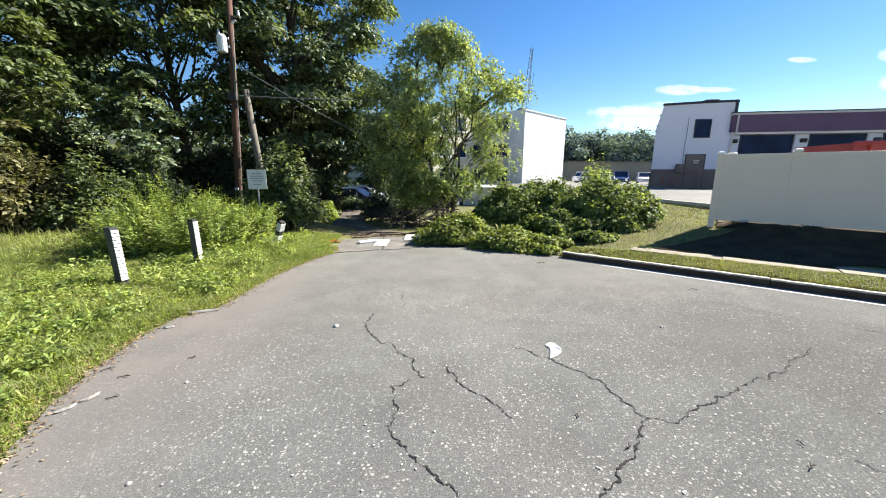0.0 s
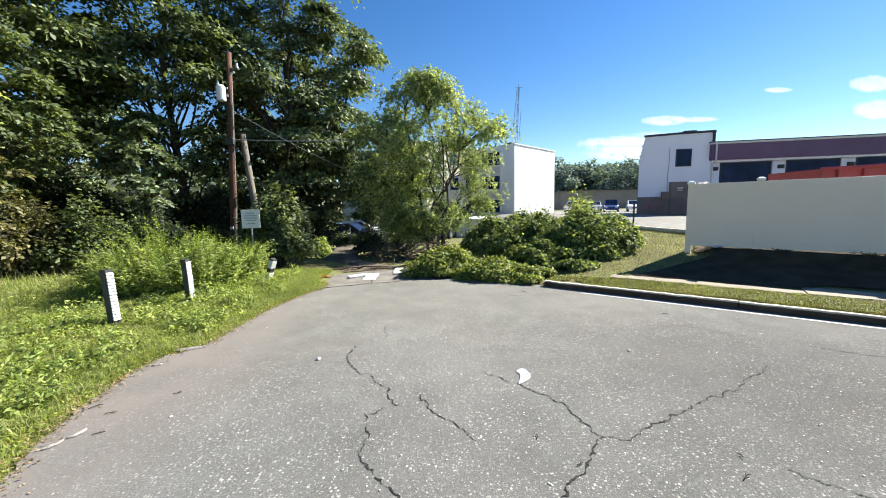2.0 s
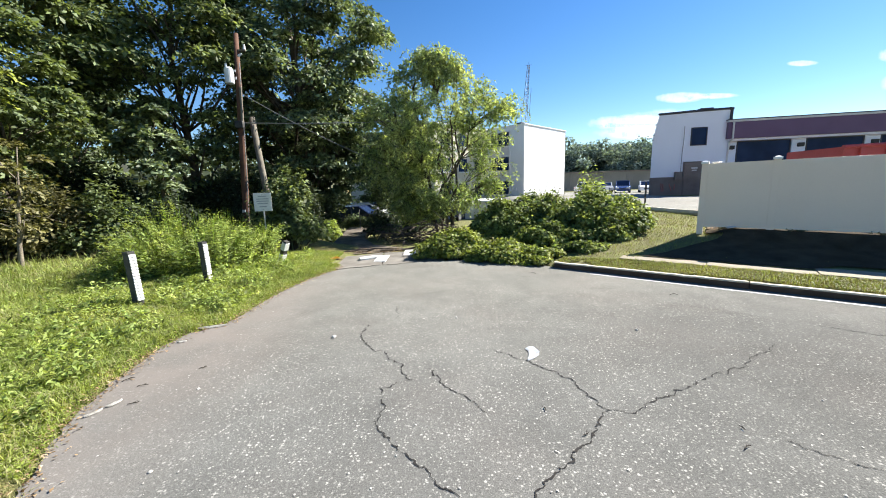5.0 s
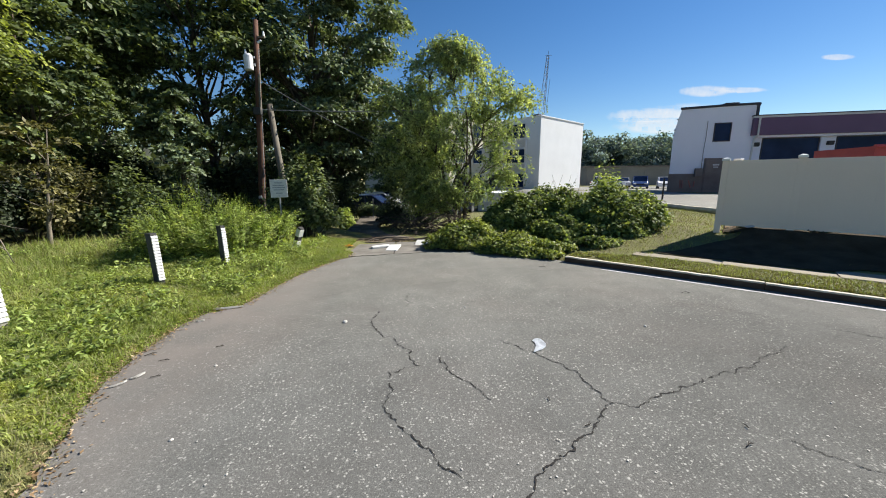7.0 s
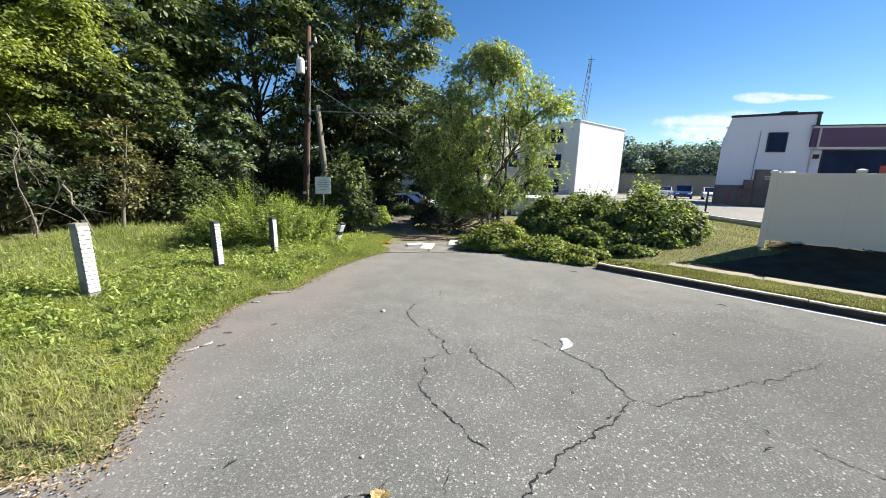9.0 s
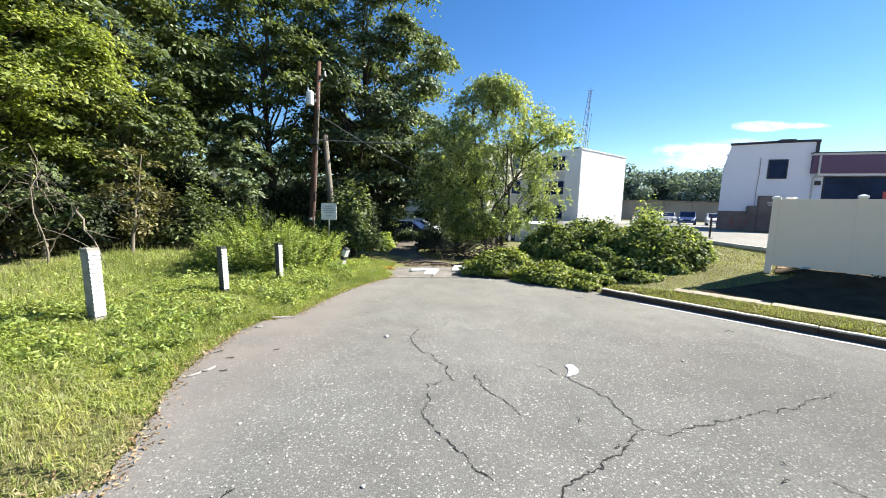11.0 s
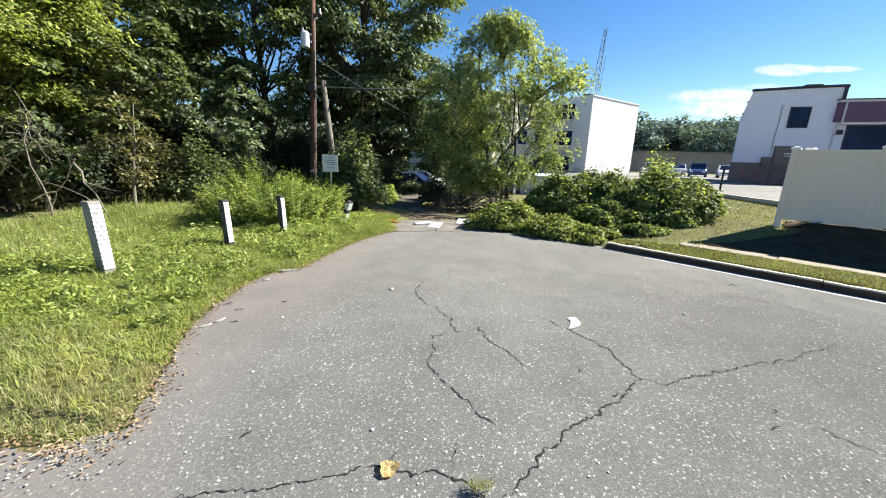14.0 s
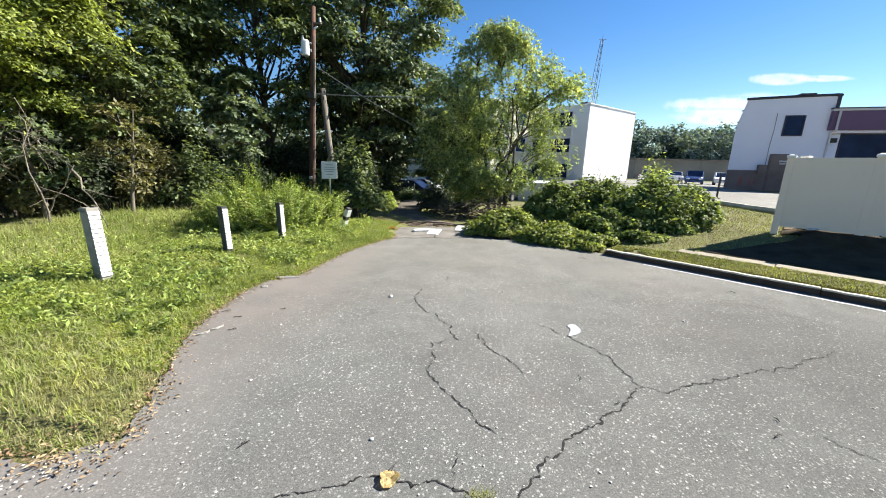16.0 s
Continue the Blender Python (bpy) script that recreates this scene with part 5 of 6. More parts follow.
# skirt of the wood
# inner shrubs use DEEP_LEAF, whose dark tone stands for shade under the trees
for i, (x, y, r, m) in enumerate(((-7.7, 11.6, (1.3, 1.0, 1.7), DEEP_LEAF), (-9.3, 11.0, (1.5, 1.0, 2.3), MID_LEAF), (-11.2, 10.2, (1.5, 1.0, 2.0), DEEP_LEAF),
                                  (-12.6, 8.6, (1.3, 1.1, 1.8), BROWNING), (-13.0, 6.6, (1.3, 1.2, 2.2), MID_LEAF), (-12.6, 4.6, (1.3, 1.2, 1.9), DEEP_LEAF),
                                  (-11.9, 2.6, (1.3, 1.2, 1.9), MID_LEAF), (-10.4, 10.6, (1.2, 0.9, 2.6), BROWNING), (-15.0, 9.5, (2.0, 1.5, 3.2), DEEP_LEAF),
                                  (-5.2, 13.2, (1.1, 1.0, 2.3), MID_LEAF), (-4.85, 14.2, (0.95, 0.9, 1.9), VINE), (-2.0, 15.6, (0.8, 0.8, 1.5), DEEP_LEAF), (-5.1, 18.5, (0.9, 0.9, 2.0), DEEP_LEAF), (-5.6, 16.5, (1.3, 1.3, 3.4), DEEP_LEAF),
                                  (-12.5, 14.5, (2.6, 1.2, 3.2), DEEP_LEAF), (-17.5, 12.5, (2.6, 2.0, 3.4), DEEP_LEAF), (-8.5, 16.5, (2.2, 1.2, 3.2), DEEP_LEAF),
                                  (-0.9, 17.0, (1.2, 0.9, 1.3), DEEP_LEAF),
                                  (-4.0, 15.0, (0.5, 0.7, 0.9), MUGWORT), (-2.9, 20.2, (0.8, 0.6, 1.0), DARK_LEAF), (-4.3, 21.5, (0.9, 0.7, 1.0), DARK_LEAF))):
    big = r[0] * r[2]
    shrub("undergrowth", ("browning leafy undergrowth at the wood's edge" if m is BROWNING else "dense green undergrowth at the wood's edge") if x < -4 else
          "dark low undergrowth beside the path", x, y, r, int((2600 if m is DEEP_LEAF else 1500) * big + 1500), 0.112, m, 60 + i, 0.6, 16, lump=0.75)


def far_woods():
    """Wooded rise beyond the lot."""
    rng = np.random.default_rng(81)
    pts, outs = [], []
    for i in range(84):
        x, y = rng.uniform(20, 82), rng.uniform(90, 128)
        h = rng.uniform(6.5, 15.0)
        for k in range(11):
            c = (x + rng.normal() * 2.2, y + rng.normal() * 2.2, h * rng.uniform(0.1, 0.92))
            p, o = clump(c, (1.9, 1.9, 1.1), 95, rng, 0.3)
            pts.append(p)
            outs.append(o)
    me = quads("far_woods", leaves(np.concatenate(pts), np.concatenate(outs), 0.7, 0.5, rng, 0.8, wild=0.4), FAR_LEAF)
    tagged(new("far_woods", me), "green wooded rise beyond the parking lot, its leaves tinted for haze", "woods", kind="stuff")
    pts, outs = [], []
    for i in range(70):
        x, y = rng.uniform(-60, -14), rng.uniform(24, 45)
        h = rng.uniform(4, 6.5)
        for k in range(5):
            p, o = clump((x + rng.normal() * 1.8, y + rng.normal() * 1.8, h * rng.uniform(0.1, 0.9)), (2.4, 2.4, 1.9), 60, rng, 0.4)
            pts.append(p)
            outs.append(o)
    # same darkened leaf, so the depth of the wood reads as shaded
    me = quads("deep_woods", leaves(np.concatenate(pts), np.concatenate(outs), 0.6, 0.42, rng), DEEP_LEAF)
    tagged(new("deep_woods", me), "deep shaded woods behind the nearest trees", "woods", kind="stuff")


far_woods()


# ---- grass ----
def blades(name, label, xs, ys, tall, wide, material, seed, bend=0.5, lift=0.0):
    rng = np.random.default_rng(seed)
    n = len(xs)
    base = np.stack([xs, ys, np.maximum(land(xs, ys), -0.03) + lift], -1)
    a = rng.uniform(0, 2 * math.pi, n)
    h = (tall * rng.uniform(0.5, 1.35, n))[:, None]
    w = (wide * rng.uniform(0.7, 1.3, n))[:, None]
    out = np.stack([np.cos(a), np.sin(a), np.zeros(n)], -1)
    side = np.stack([-np.sin(a), np.cos(a), np.zeros(n)], -1)
    up = np.array([0, 0, 1.0])
    b = rng.uniform(0.1, 1.0, (n, 1)) * bend
    mid = base + up * h * 0.55 + out * h * b * 0.25
    tip = base + up * h * (1 - 0.35 * b) + out * h * b * 0.9
    lower = np.stack([base - side * w / 2, base + side * w / 2, mid + side * w * 0.4, mid - side * w * 0.4], 1)
    upper = np.stack([mid - side * w * 0.4, mid + side * w * 0.4, tip + side * w * 0.08, tip - side * w * 0.08], 1)
    me = quads(name, np.concatenate([lower, upper]), material)
    return tagged(new(name, me), label, "grass", kind="stuff")


def verge():
    rng = np.random.default_rng(91)

    def spread(n, x0, x1, y0, y1):
        x, y = rng.uniform(x0, x1, n), rng.uniform(y0, y1, n)
        return x, y
    x, y = spread(215000, -11.5, -2.2, 1.75, 11.5)
    gone = (x > edge_x(y) + 0.07 - rng.exponential(0.06, len(x))) | (x < -8.6 - 0.35 * (y - 5.6)) & (x < -9.5)
    thin = rng.uniform(0, 1, len(x)) < np.clip((-x - 5) / 9, 0, 0.6)
    keep = ~gone & ~thin & (y < 11.0 + 0 * x) & ~((x > -2.5) & (y > 9.0)) & ~((x > -4.2) & (y > 10.7))
    x, y = x[keep], y[keep]
    far = np.clip((edge_x(y) - x) / 3.0, 0, 1)
    tall = 0.055 + 0.095 * far + 0.06 * step(-6.0, -8.0, x)
    bare = np.array([noise.noise(Vector((a * 0.8, b * 0.8, 21))) for a, b in zip(x, y)])
    dry = rng.uniform(0, 1, len(x)) < 0.12 + 0.5 * step(0.05, 0.45, bare) + 0.35 * step(0.35, 0.0, edge_x(y) - x) + 0.6 * step(3.4, 2.2, y) * step(-4.6, -3.0, x) + 0.30 * step(-6.5, -8.5, x)
    blades("verge_grass", "lush uneven green verge grass beside the road", x[~dry], y[~dry], tall[~dry], 0.008, GRASS, 92, 1.5)
    blades("verge_dry_grass", "pale dry grass stalks in the verge", x[dry], y[dry], tall[dry] * 1.15, 0.006, GRASS_DRY, 93, 1.2)
    # arching longer blades in tufts
    cx, cy = spread(2600, -9.0, -2.6, 2.3, 10.2)
    n = 18
    x = np.repeat(cx, n) + rng.normal(size=len(cx) * n) * 0.045
    y = np.repeat(cy, n) + rng.normal(size=len(cx) * n) * 0.045
    keep = (x < edge_x(y) - 0.12) & ~((x > -4.2) & (y > 10.5))
    x, y = x[keep], y[keep]
    far = np.clip((edge_x(y) - x) / 2.5, 0.2, 1)
    green = rng.uniform(0, 1, len(x)) < 0.72
    blades("verge_tufts", "arching green grass tufts in the verge", x[green], y[green], 0.09 + 0.11 * far[green], 0.009, GRASS, 191, 1.9)
    blades("verge_tufts", "arching straw-coloured grass tufts in the verge", x[~green], y[~green], 0.09 + 0.11 * far[~green], 0.008, GRASS_DRY, 192, 1.9)
    # tall pale stalks before the wood
    n = 7000
    x, y = spread(n, -10.5, -6.0, 4.2, 9.8)
    keep = (x + 0.45 * (y - 5) < -6.2) & (x > -9.4 - 0.25 * (y - 5))
    blades("tall_grass", "tall pale seeding grass before the wood", x[keep], y[keep], np.full(keep.sum(), 0.3), 0.007, GRASS_DRY, 97, 1.1)
    blades("tall_grass", "tall green weeds before the wood", x[keep] + 0.05, y[keep] + 0.04, np.full(keep.sum(), 0.34), 0.01, GRASS, 98, 1.2)
    # broad-leaved weeds among the grass
    n = 310000
    x, y = spread(n, -8.6, -2.2, 2.6, 10.5)
    patch = np.array([noise.noise(Vector((a * 1.3, b * 1.3, 3))) for a, b in zip(x, y)])
    keep = (x < edge_x(y) + 0.04) & (patch > -0.7 + 0.9 * step(3.2, 2.4, y)) & ~((x > -2.5) & (y > 9.0)) & ~((x > -4.2) & (y > 10.7))
    x, y, patch = x[keep], y[keep], patch[keep]
    f = np.clip((edge_x(y) - x) / 2.0, 0.15, 1)
    p = np.stack([x, y, land(x, y) + rng.uniform(0.02, 0.17, len(x)) * f * (0.7 + np.clip(patch, 0, 1) * 1.1)], -1)
    o = unit(rng.normal(size=p.shape) * np.array([1, 1, 0.3]) + np.array([0, 0, 0.6]))
    me = quads("verge_weeds", leaves(p, o, 0.034, 0.014, rng, 0.7, 0.0, 0.8), WEED)
    tagged(new("verge_weeds", me), "bright green broad-leaved weeds in the verge", "weeds", kind="stuff")
    # leafy weed clumps standing over the grass
    pts, outs = [], []
    cx, cy = spread(520, -9.2, -3.0, 3.0, 10.0)
    for a, b in zip(cx, cy):
        if a > edge_x(b) - 0.25 or (a > -4.2 and b > 10.4):
            continue
        r = rng.uniform(0.08, 0.17)
        p, o = clump((a, b, float(land(a, b)) + r * 0.8), (r, r, r * 1.15), 70, rng, 0.3)
        pts.append(p)
        outs.append(unit(o + np.array([0, 0, 0.6])))
    me = quads("weed_clumps", leaves(np.concatenate(pts), np.concatenate(outs), 0.065, 0.026, rng, 0.6, -0.2, 0.6), MUGWORT)
    tagged(new("weed_clumps", me), "leafy green weed clumps standing in the verge", "weeds", kind="stuff")
    # bank behind the kerb
    n = 130000
    s, u = rng.uniform(0.0, 13, n), rng.uniform(0.16, 9.0, n) ** 1.0
    near = rng.uniform(0, 1, n) < 0.45
    u[near] = rng.uniform(0.11, 0.92, near.sum())
    patch = np.array([noise.noise(Vector((a * 1.1, b * 1.6, 8))) for a, b in zip(s, u)])
    wide = 0.9 - 0.12 * rng.uniform(0, 1, len(s)) ** 2
    # grass left out where the earth is darkened for the fence's shadow
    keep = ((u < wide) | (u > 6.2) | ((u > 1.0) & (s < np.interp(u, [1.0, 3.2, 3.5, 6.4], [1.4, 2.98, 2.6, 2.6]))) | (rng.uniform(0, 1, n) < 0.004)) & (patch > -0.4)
    s, u = s[keep], u[keep]
    x, y = kerb_place(s, u)
    ok = (x < 9.2)
    blades("bank_grass", "short yellowing grass on the bank behind the kerb", x[ok], y[ok], np.full(ok.sum(), 0.042), 0.007, BANK_GRASS, 94, 1.2)
    half = rng.uniform(0, 1, len(x)) < 0.22
    sel = ok & half
    blades("bank_grass", "short green grass on the bank behind the kerb", x[sel] + 0.02, y[sel], np.full(sel.sum(), 0.055), 0.008, GRASS, 95, 1.0)
    # tuft in the crack
    n = 160
    x, y = -0.15 + rng.normal(size=n) * 0.035, 1.735 + rng.normal(size=n) * 0.018
    blades("crack_grass", "small dry grass tuft growing in a road crack", x, y, np.full(n, 0.045), 0.004, GRASS_DRY, 96, 1.3, 0.06)


verge()


# ---- litter and small things ----
def flat_scrap(name, label, category, outline, material, x, y, rz, puff=0.02, seed=1, z=0.0):
    bm = bmesh.new()
    rng = random.Random(seed)
    n = len(outline)
    mid = bm.verts.new((sum(p[0] for p in outline) / n, sum(p[1] for p in outline) / n, puff * 1.3))
    ring = [bm.verts.new((a * 0.6, b * 0.6, puff * rng.uniform(0.5, 1.4))) for a, b in outline]
    edge = [bm.verts.new((a, b, 0.004 + puff * rng.uniform(0.0, 0.8))) for a, b in outline]
    for i in range(n):
        j = (i + 1) % n
        bm.faces.new((mid, ring[i], ring[j]))
        bm.faces.new((ring[i], edge[i], edge[j], ring[j]))
    bmesh.ops.solidify(bm, geom=list(bm.faces), thickness=0.002)
    return solid(name, bm, material, label, category, at=(x, y, z + 0.004, 0, 0, rz))


flat_scrap("plastic_scrap", "torn white plastic scrap lying on the asphalt", "litter",
           [(-0.01, 0.15), (0.03, 0.165), (0.065, 0.15), (0.09, 0.03), (0.065, -0.045), (0.015, -0.095), (-0.04, -0.13), (-0.09, -0.155), (-0.06, -0.08), (-0.03, -0.006), (-0.02, 0.06), (-0.04, 0.11)], PAPER, 0.888, 3.937, 0, 0.005, 2)
def crinkled_leaf(x, y, r):
    """A dry leaf: a rounded, lobed sheet, crumpled and curled up at its rim."""
    bm = bmesh.new()
    rings = [[bm.verts.new((0, 0, 0.008))]]
    for j in range(1, 6):
        ring = []
        for k in range(20):
            a, f = 2 * math.pi * k / 20, j / 5
            q = r * f * (1 + f * (0.1 * math.sin(3 * a + 0.6) + 0.07 * math.sin(5 * a) + 0.05 * math.sin(9 * a)))
            px, py = q * math.cos(a), q * 1.12 * math.sin(a)
            ring.append(bm.verts.new((px, py, 0.008 + 0.011 * noise.noise(Vector((px * 38, py * 38, 2))) + 0.016 * f * f * (0.6 + 0.5 * math.sin(2 * a + 1)))))
        rings.append(ring)
    for k in range(20):
        bm.faces.new((rings[0][0], rings[1][k], rings[1][(k + 1) % 20]))
        for j in range(1, 5):
            bm.faces.new((rings[j][k], rings[j + 1][k], rings[j + 1][(k + 1) % 20], rings[j][(k + 1) % 20]))
    bmesh.ops.solidify(bm, geom=list(bm.faces), thickness=0.0015)
    return solid("fallen_leaf", bm, YELLOW_LEAF, "crinkled yellow fallen leaf with a dark stem on the asphalt", "leaf", at=(x, y, 0.004, 0, 0, 0))


leaf = crinkled_leaf(-0.66, 1.81, 0.054)
part("stem", tube([(0.0, 0.05, 0.01), (0.008, 0.085, 0.018), (0.02, 0.12, 0.012)], [0.0025, 0.002, 0.0015], 5), STICK, leaf, "thin dark leaf stem")
flat_scrap("orange_scrap", "crumpled orange plastic scrap beside the apron", "litter",
           [(-0.16, -0.06), (-0.03, -0.1), (0.12, -0.07), (0.18, 0.02), (0.06, 0.09), (-0.1, 0.08)], ORANGE, -2.5, 9.6, 15, 0.07, 4)


def pebble(x, y, r, seed, material=STONE, label="small pale stone on the asphalt"):
    rng = random.Random(seed)
    bm = bmesh.new()
    bmesh.ops.create_icosphere(bm, subdivisions=2, radius=r)
    for v in bm.verts:
        v.co *= 1 + 0.3 * noise.noise(v.co / r * 0.9 + Vector((seed, 0, 0)))
        v.co.z *= 0.6
    return solid("pebble", bm, material, label, "stone", group="loose stones on the road", at=(x, y, r * 0.4, 0, 0, rng.uniform(0, 360)))


for i, (x, y, r) in enumerate(((-1.33, 4.63, 0.028), (-0.844, 2.10, 0.014), (2.29, 4.40, 0.016), (-0.77, 3.0, 0.008), (1.9, 4.9, 0.008), (-1.6, 3.3, 0.008),
                               (0.2, 5.1, 0.014), (-2.3, 3.6, 0.014), (-2.0, 2.6, 0.013), (0.6, 1.95, 0.008), (-1.45, 2.3, 0.008), (2.9, 2.9, 0.008))):
    pebble(x, y, r, i)


def twig(x, y, turn, length, seed):
    rng = np.random.default_rng(seed)
    line = branch_line((-length / 2, 0, 0.006), (length / 2, 0.01, 0.008), rng, 0.15, 5)
    bm = tube([(a, b, max(c, 0.005)) for a, b, c in line], 0.0035, 5)
    tube([line[2], (line[2][0] + 0.02, 0.03, 0.012)], 0.0025, 4, bm)
    solid("twig", bm, STICK, "short dark twig on the asphalt", "twig", group="twigs on the road", at=(x, y, 0.004, 0, 0, turn))


for i, (x, y, a, l) in enumerate(((0.72, 3.0, 70, 0.05), (0.9, 2.68, 10, 0.05), (-2.5, 4.0, 20, 0.07), (-1.62, 1.95, 50, 0.07),
                                  (1.9, 7.3, -30, 0.14), (3.6, 5.6, -10, 0.12))):
    twig(x, y, a, l, 200 + i)


def block(x, y, rz, size, tilt, label):
    b = box(-size[0] / 2, -size[1] / 2, 0, size[0] / 2, size[1] / 2, size[2], 0.015)
    bmesh.ops.subdivide_edges(b, edges=list(b.edges), cuts=2)
    for v in b.verts:
        v.co += 0.01 * noise.noise_vector(v.co * 9)
    solid("concrete_block", b, WHITE_BLOCK, label, "block", group="fallen blocks on the apron", at=(x, y, 0.0, tilt, 0, rz))


block(-1.32, 9.45, -8, (0.30, 0.5, 0.03), 7, "white painted board propped up on the apron")
block(-1.66, 9.6, 30, (0.5, 0.17, 0.05), 5, "long white painted board lying on the apron")
block(-0.62, 10.1, -14, (0.34, 0.3, 0.04), 20, "small white board beside the vines")


def brush_pile(x, y, radii, n, seed):
    """Bare dead boughs heaped and tangled in the shade."""
    rng = np.random.default_rng(seed)
    b = thing("brush_pile", "dark tangle of dead boughs heaped beside the path", "brush pile", x, y, float(land(x, y)))
    for i in range(n):
        a, f = rng.uniform(0, 2 * math.pi), rng.uniform(0, 1) ** 0.5
        c = np.array([math.cos(a) * f * radii[0], math.sin(a) * f * radii[1], rng.uniform(0.05, 0.7) * radii[2]])
        d = unit(np.array([rng.normal(), rng.normal() * 0.6, rng.normal() * 0.35])) * rng.uniform(0.3, 0.7)
        e0, e1 = c - d, c + d
        e0[2], e1[2] = max(e0[2], 0.0), max(e1[2], 0.02)
        r = rng.uniform(0.008, 0.026)
        part("bough", tube(branch_line(e0, e1, rng, 0.2, 5), [r, r * 0.9, r * 0.75, r * 0.55, r * 0.3], 5), BARK, b)


brush_pile(-1.45, 13.2, (0.8, 0.6, 0.75), 46, 301)
brush_pile(0.2, 12.9, (1.0, 0.6, 0.95), 60, 302)


# white scraps stand in for patches of sunlight coming under the fence
for x, y, a, k in ((6.98, 8.49, 20, 5), (8.68, 7.78, -30, 6), (8.5, 7.95, 60, 7)):
    flat_scrap("sun_patch", "pale flat scrap standing for a sunlit patch below the fence", "litter", [(-0.17, -0.05), (-0.02, -0.09), (0.14, -0.05), (0.2, 0.03), (0.02, 0.07), (-0.12, 0.05)], PAPER, x, y, a, 0.03, k, float(land(x, y)) + 0.07)


def bark_piece(x, y, turn, length, wide, seed):
    """A weathered strip of bark or wood, bowed and split at its ends."""
    bm = bmesh.new()
    rows = []
    for i in range(9):
        t = i / 8 - 0.5
        w = wide * (0.35 + 0.65 * math.sqrt(max(0.0, 1 - (2 * t) ** 2))) * (1 + 0.3 * noise.noise(Vector((t * 6, seed, 0))))
        off = 0.25 * wide * noise.noise(Vector((t * 3, seed, 4)))
        rows.append([bm.verts.new((t * length, off + w * (k / 4 - 0.5), 0.004 + 0.25 * wide * (1 - (k / 2 - 1) ** 2))) for k in range(5)])
    for a, b in zip(rows, rows[1:]):
        for k in range(4):
            bm.faces.new((a[k], b[k], b[k + 1], a[k + 1]))
    bmesh.ops.solidify(bm, geom=list(bm.faces), thickness=0.003)
    solid("bark_piece", bm, STONE, "pale weathered strip of bark at the road edge", "bark", group="bark strips at the road edge", at=(x, y, 0.003, 0, 0, turn))


for i, (x, y, a, l, w) in enumerate(((-2.9, 3.43, 70, 0.12, 0.045), (-2.96, 3.3, 60, 0.12, 0.04), (-3.1, 5.17, 14, 0.42, 0.07), (-3.17, 4.72, 20, 0.1, 0.05))):
    bark_piece(x, y, a, l, w, 330 + i)
for i, (x, y, a, l) in enumerate(((-2.87, 3.7, 10, 0.09), (-2.73, 3.41, 15, 0.08), (-3.1, 3.83, 30, 0.1), (1.88, 2.46, 12, 0.07), (2.02, 2.64, 60, 0.03))):
    twig(x, y, a, l, 340 + i)


def scatter_litter():
    rng = np.random.default_rng(101)
    n = 1900
    y = rng.uniform(1.75, 8.8, n)
    x = edge_x(y) + rng.normal(size=n) * 0.08 - 0.01
    k = rng.uniform(0, 1, n) < 0.10
    x[k], y[k] = rng.uniform(-3.6, -2.3, k.sum()), 1.78 + rng.normal(size=k.sum()) * 0.12
    x2, y2 = rng.uniform(-4.2, -0.9, 2200), 10.4 + rng.exponential(0.7, 2200)
    x, y = np.concatenate([x, x2]), np.concatenate([y, y2])
    z = np.maximum(land(x, y) + 0.02, 0.004) + rng.uniform(0.0, 0.004, len(x))
    p = np.stack([x, y, z], -1)
    me = quads("leaf_litter", leaves(p, np.tile([0, 0, 1.0], (len(p), 1)), 0.034, 0.014, rng, 1.4, 0.0, 0.4), LITTER)
    tagged(new("leaf_litter", me), "dry brown leaves and grass bits along the road edge", "leaf litter", kind="stuff")
    n = 900
    x, y = rng.uniform(-2.6, 5.0, n), rng.uniform(1.0, 8.6, n)
    keep = (beyond(x, y) < -0.25) & (x > edge_x(y) + 0.05)
    p = np.stack([x[keep], y[keep], np.full(keep.sum(), 0.005)], -1)
    me = quads("road_grit", leaves(p, np.tile([0, 0, 1.0], (len(p), 1)), 0.016, 0.012, rng, 3.0, 0.0, 0.3), STONE)
    tagged(new("road_grit", me), "pale loose grit scattered over the asphalt", "grit", kind="stuff")


scatter_litter()


def corner_gravel():
    rng = np.random.default_rng(131)
    n = 70
    x, y = -2.55 + rng.normal(size=n) * 0.16, 1.6 + rng.normal(size=n) * 0.09
    p = np.stack([x, y, np.full(n, 0.006) + rng.uniform(0, 0.006, n)], -1)
    me = quads("corner_gravel", leaves(p, np.tile([0, 0, 1.0], (n, 1)), 0.016, 0.012, rng, 2.0, 0.0, 0.5), STONE)
    tagged(new("corner_gravel", me), "pale gravel washed out at the corner of the verge", "gravel", kind="stuff")
    n = 120
    x, y = -2.7 + rng.normal(size=n) * 0.25, 1.68 + rng.normal(size=n) * 0.07
    p = np.stack([x, y, np.full(n, 0.012)], -1)
    me = quads("corner_leaves", leaves(p, np.tile([0, 0, 1.0], (n, 1)), 0.036, 0.016, rng, 1.4, 0.0, 0.4), LITTER)
    tagged(new("corner_leaves", me), "brown dead leaves lying at the corner of the verge", "leaf litter", kind="stuff")


corner_gravel()


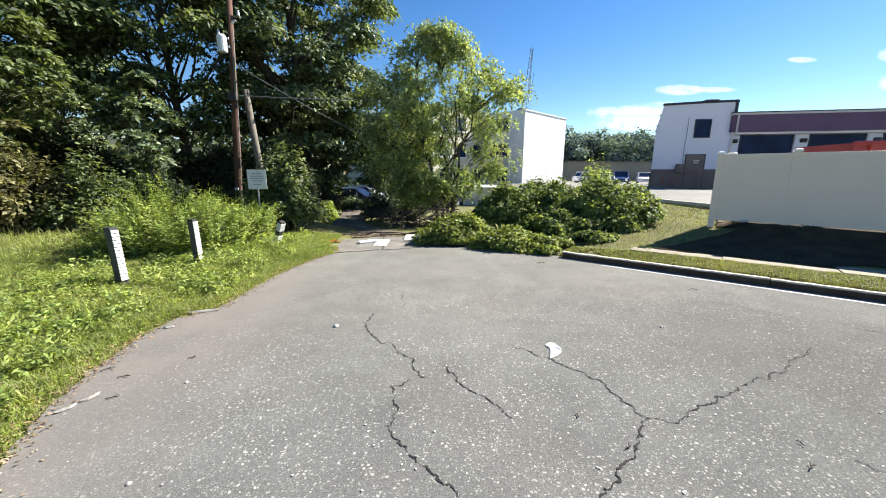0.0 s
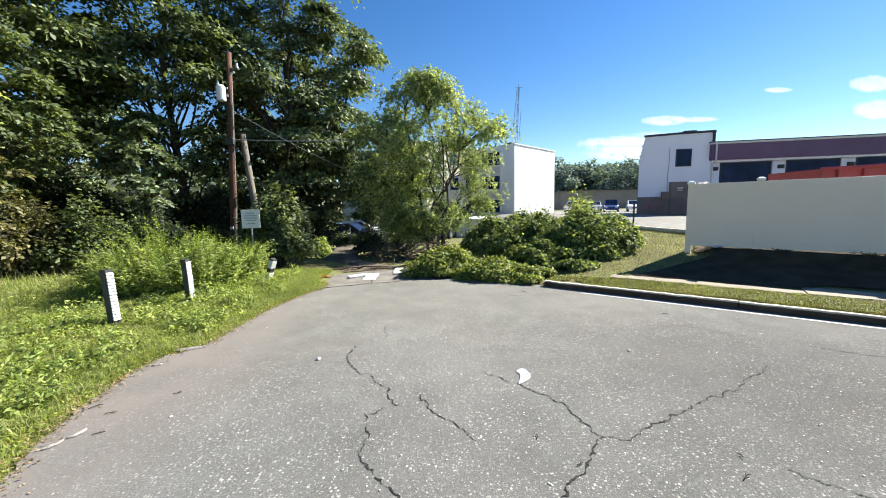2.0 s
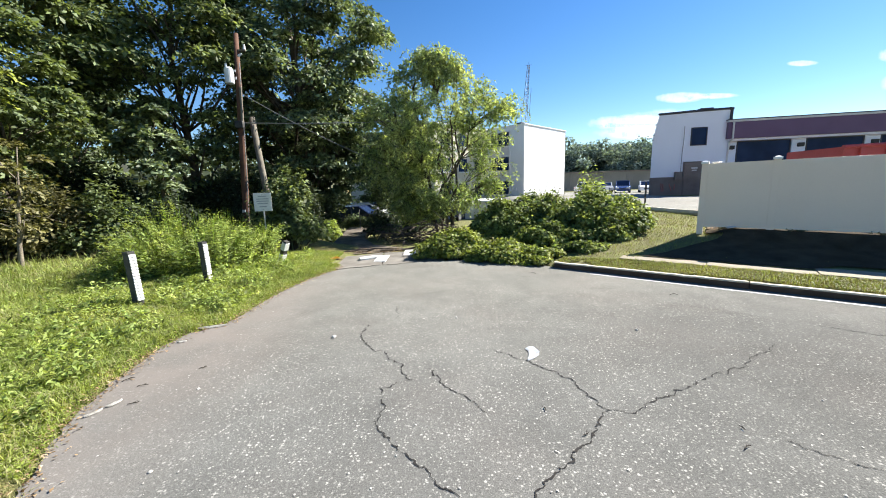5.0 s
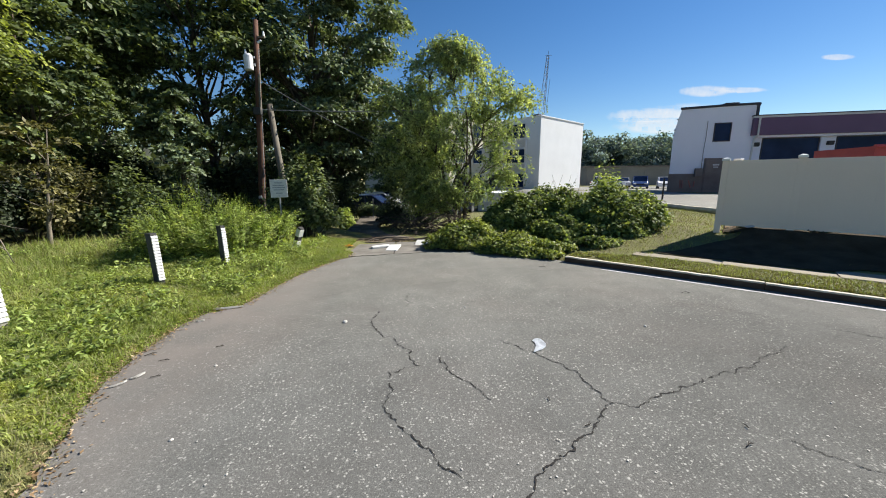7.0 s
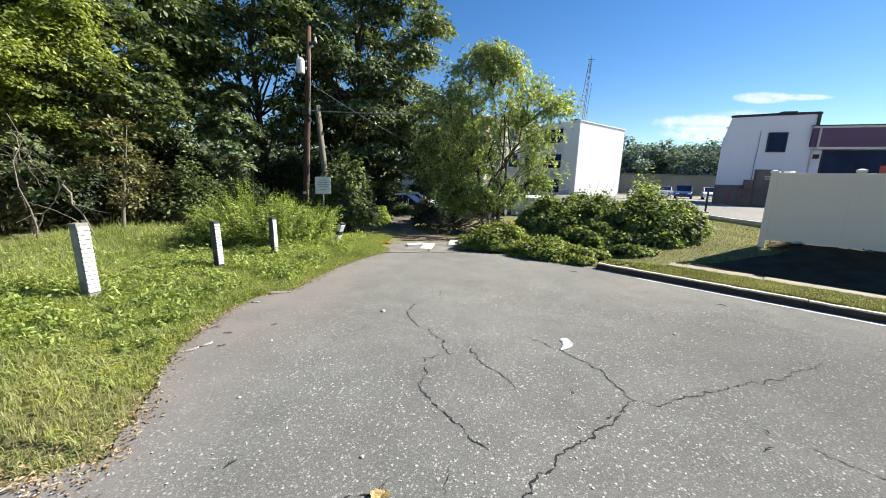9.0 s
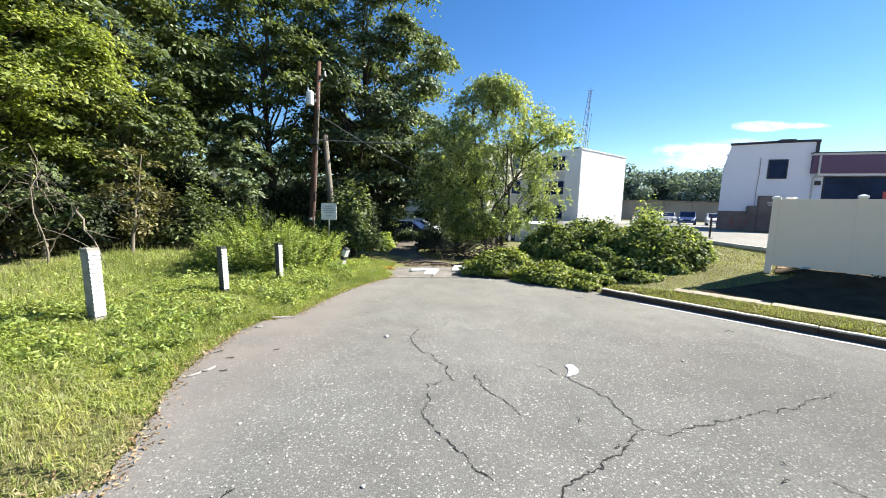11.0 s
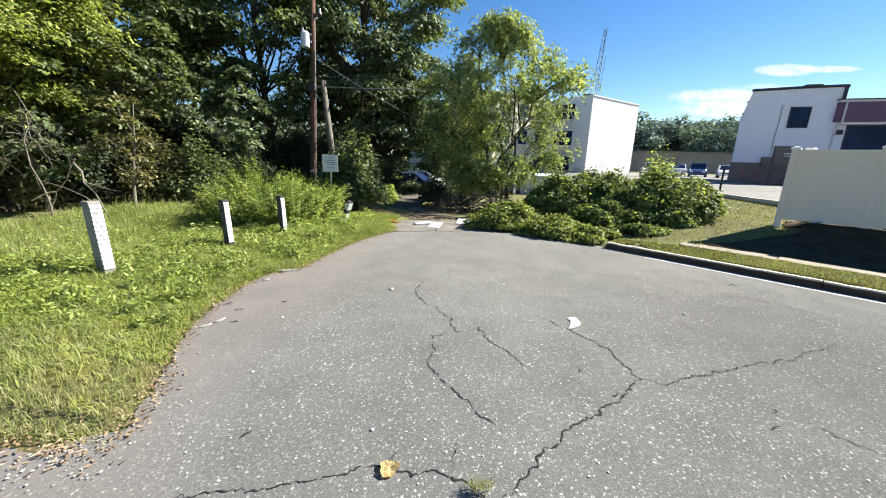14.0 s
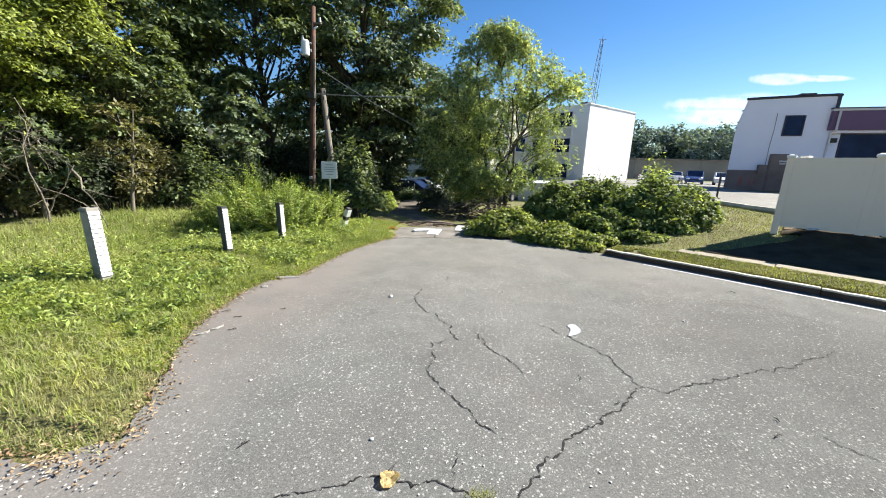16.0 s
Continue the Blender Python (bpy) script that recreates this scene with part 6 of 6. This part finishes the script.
def path_debris():
    rng = np.random.default_rng(111)
    for i in range(5):
        a = (-3.2 + i * 0.55 + rng.normal() * 0.1, 10.75 + rng.normal() * 0.12, 0.0)
        b = (a[0] + rng.uniform(0.7, 1.3), a[1] + rng.normal() * 0.15, 0.03)
        solid("fallen_branch", tube(branch_line(a, b, rng, 0.06, 6), [0.035, 0.03, 0.028, 0.022, 0.018, 0.01], 6), BARK,
              "dark fallen branch lying across the path", "branch", group="fallen branches")


path_debris()


def gate():
    g = thing("chain_link_gate", "rusty chain-link gate standing open beside the path", "gate", -3.2, 17.2, -0.42, 100)
    part("frame", tube([(0, 0, 0), (0, 0, 1.2), (1.6, 0, 1.2), (1.6, 0, 0.05), (0, 0, 0.05)], 0.025, 6), MAST_STEEL, g)
    bm = bmesh.new()
    for i in range(17):
        x = i * 0.1
        tube([(x, 0, 0.08), (min(x + 0.5, 1.6), 0, min(1.18, 0.08 + (min(x + 0.5, 1.6) - x) * 2.2))], 0.005, 3, bm)
        tube([(x, 0.006, 0.08), (max(x - 0.5, 0), 0.006, min(1.18, 0.08 + (x - max(x - 0.5, 0)) * 2.2))], 0.005, 3, bm)
    part("mesh", bm, MAST_STEEL, g)


gate()


def clouds():
    """Thin fair-weather clouds low in the sky, very far away."""
    k = Nodes("cloud")
    puff = k.noise(0.009, 6, 0.6)
    uv = k.t.nodes.new("ShaderNodeTexCoord").outputs["Generated"]
    g = k.add("ShaderNodeTexGradient")
    g.gradient_type = "SPHERICAL"
    mp = k.add("ShaderNodeMapping")
    mp.inputs["Location"].default_value = (-1.0, 0.0, -1.0)
    mp.inputs["Scale"].default_value = (2.0, 0.0, 2.0)
    k.link(uv, mp.inputs["Vector"])
    k.link(mp.outputs[0], g.inputs["Vector"])
    body = k.ramp(g.outputs["Fac"], (0.0, 0.0), (0.4, 1.0))
    cover = k.ramp(k.mix(0.5, body, k.ramp(puff, (0.3, 0.0), (0.7, 1.0))), (0.34, 0.0), (0.72, 0.5), (1.0, 0.75))
    cover = k.mix(1.0, cover, k.ramp(body, (0.05, 0.0), (0.4, 1.0)), "MULTIPLY")
    em = k.add("ShaderNodeEmission", Color=(1.0, 1.0, 1.0, 1), Strength=0.45)
    tr = k.t.nodes.new("ShaderNodeBsdfTransparent")
    mx = k.t.nodes.new("ShaderNodeMixShader")
    k.link(cover, mx.inputs[0])
    k.link(tr.outputs[0], mx.inputs[1])
    k.link(em.outputs[0], mx.inputs[2])
    k.link(mx.outputs[0], k.out.inputs["Surface"])
    for x, z, w, h in ((1330, 320, 620, 150), (1130, 322, 520, 95), (1200, 268, 560, 90), (1420, 446, 330, 66), (1600, 450, 330, 36), (2090, 610, 210, 36), (2680, 645, 360, 110), (2740, 500, 420, 130)):
        bm = bmesh.new()
        bmesh.ops.create_grid(bm, x_segments=8, y_segments=4, size=0.5)
        bmesh.ops.transform(bm, verts=bm.verts, matrix=Matrix.Rotation(radians(90), 4, "X"))
        bmesh.ops.transform(bm, verts=bm.verts, matrix=Matrix.Diagonal((w, 1, h, 1)))
        solid("cloud", bm, k.m, "thin white fair-weather cloud low in the sky", "cloud", "structure", at=(x, 2000, z, 0, 0, 0))


clouds()
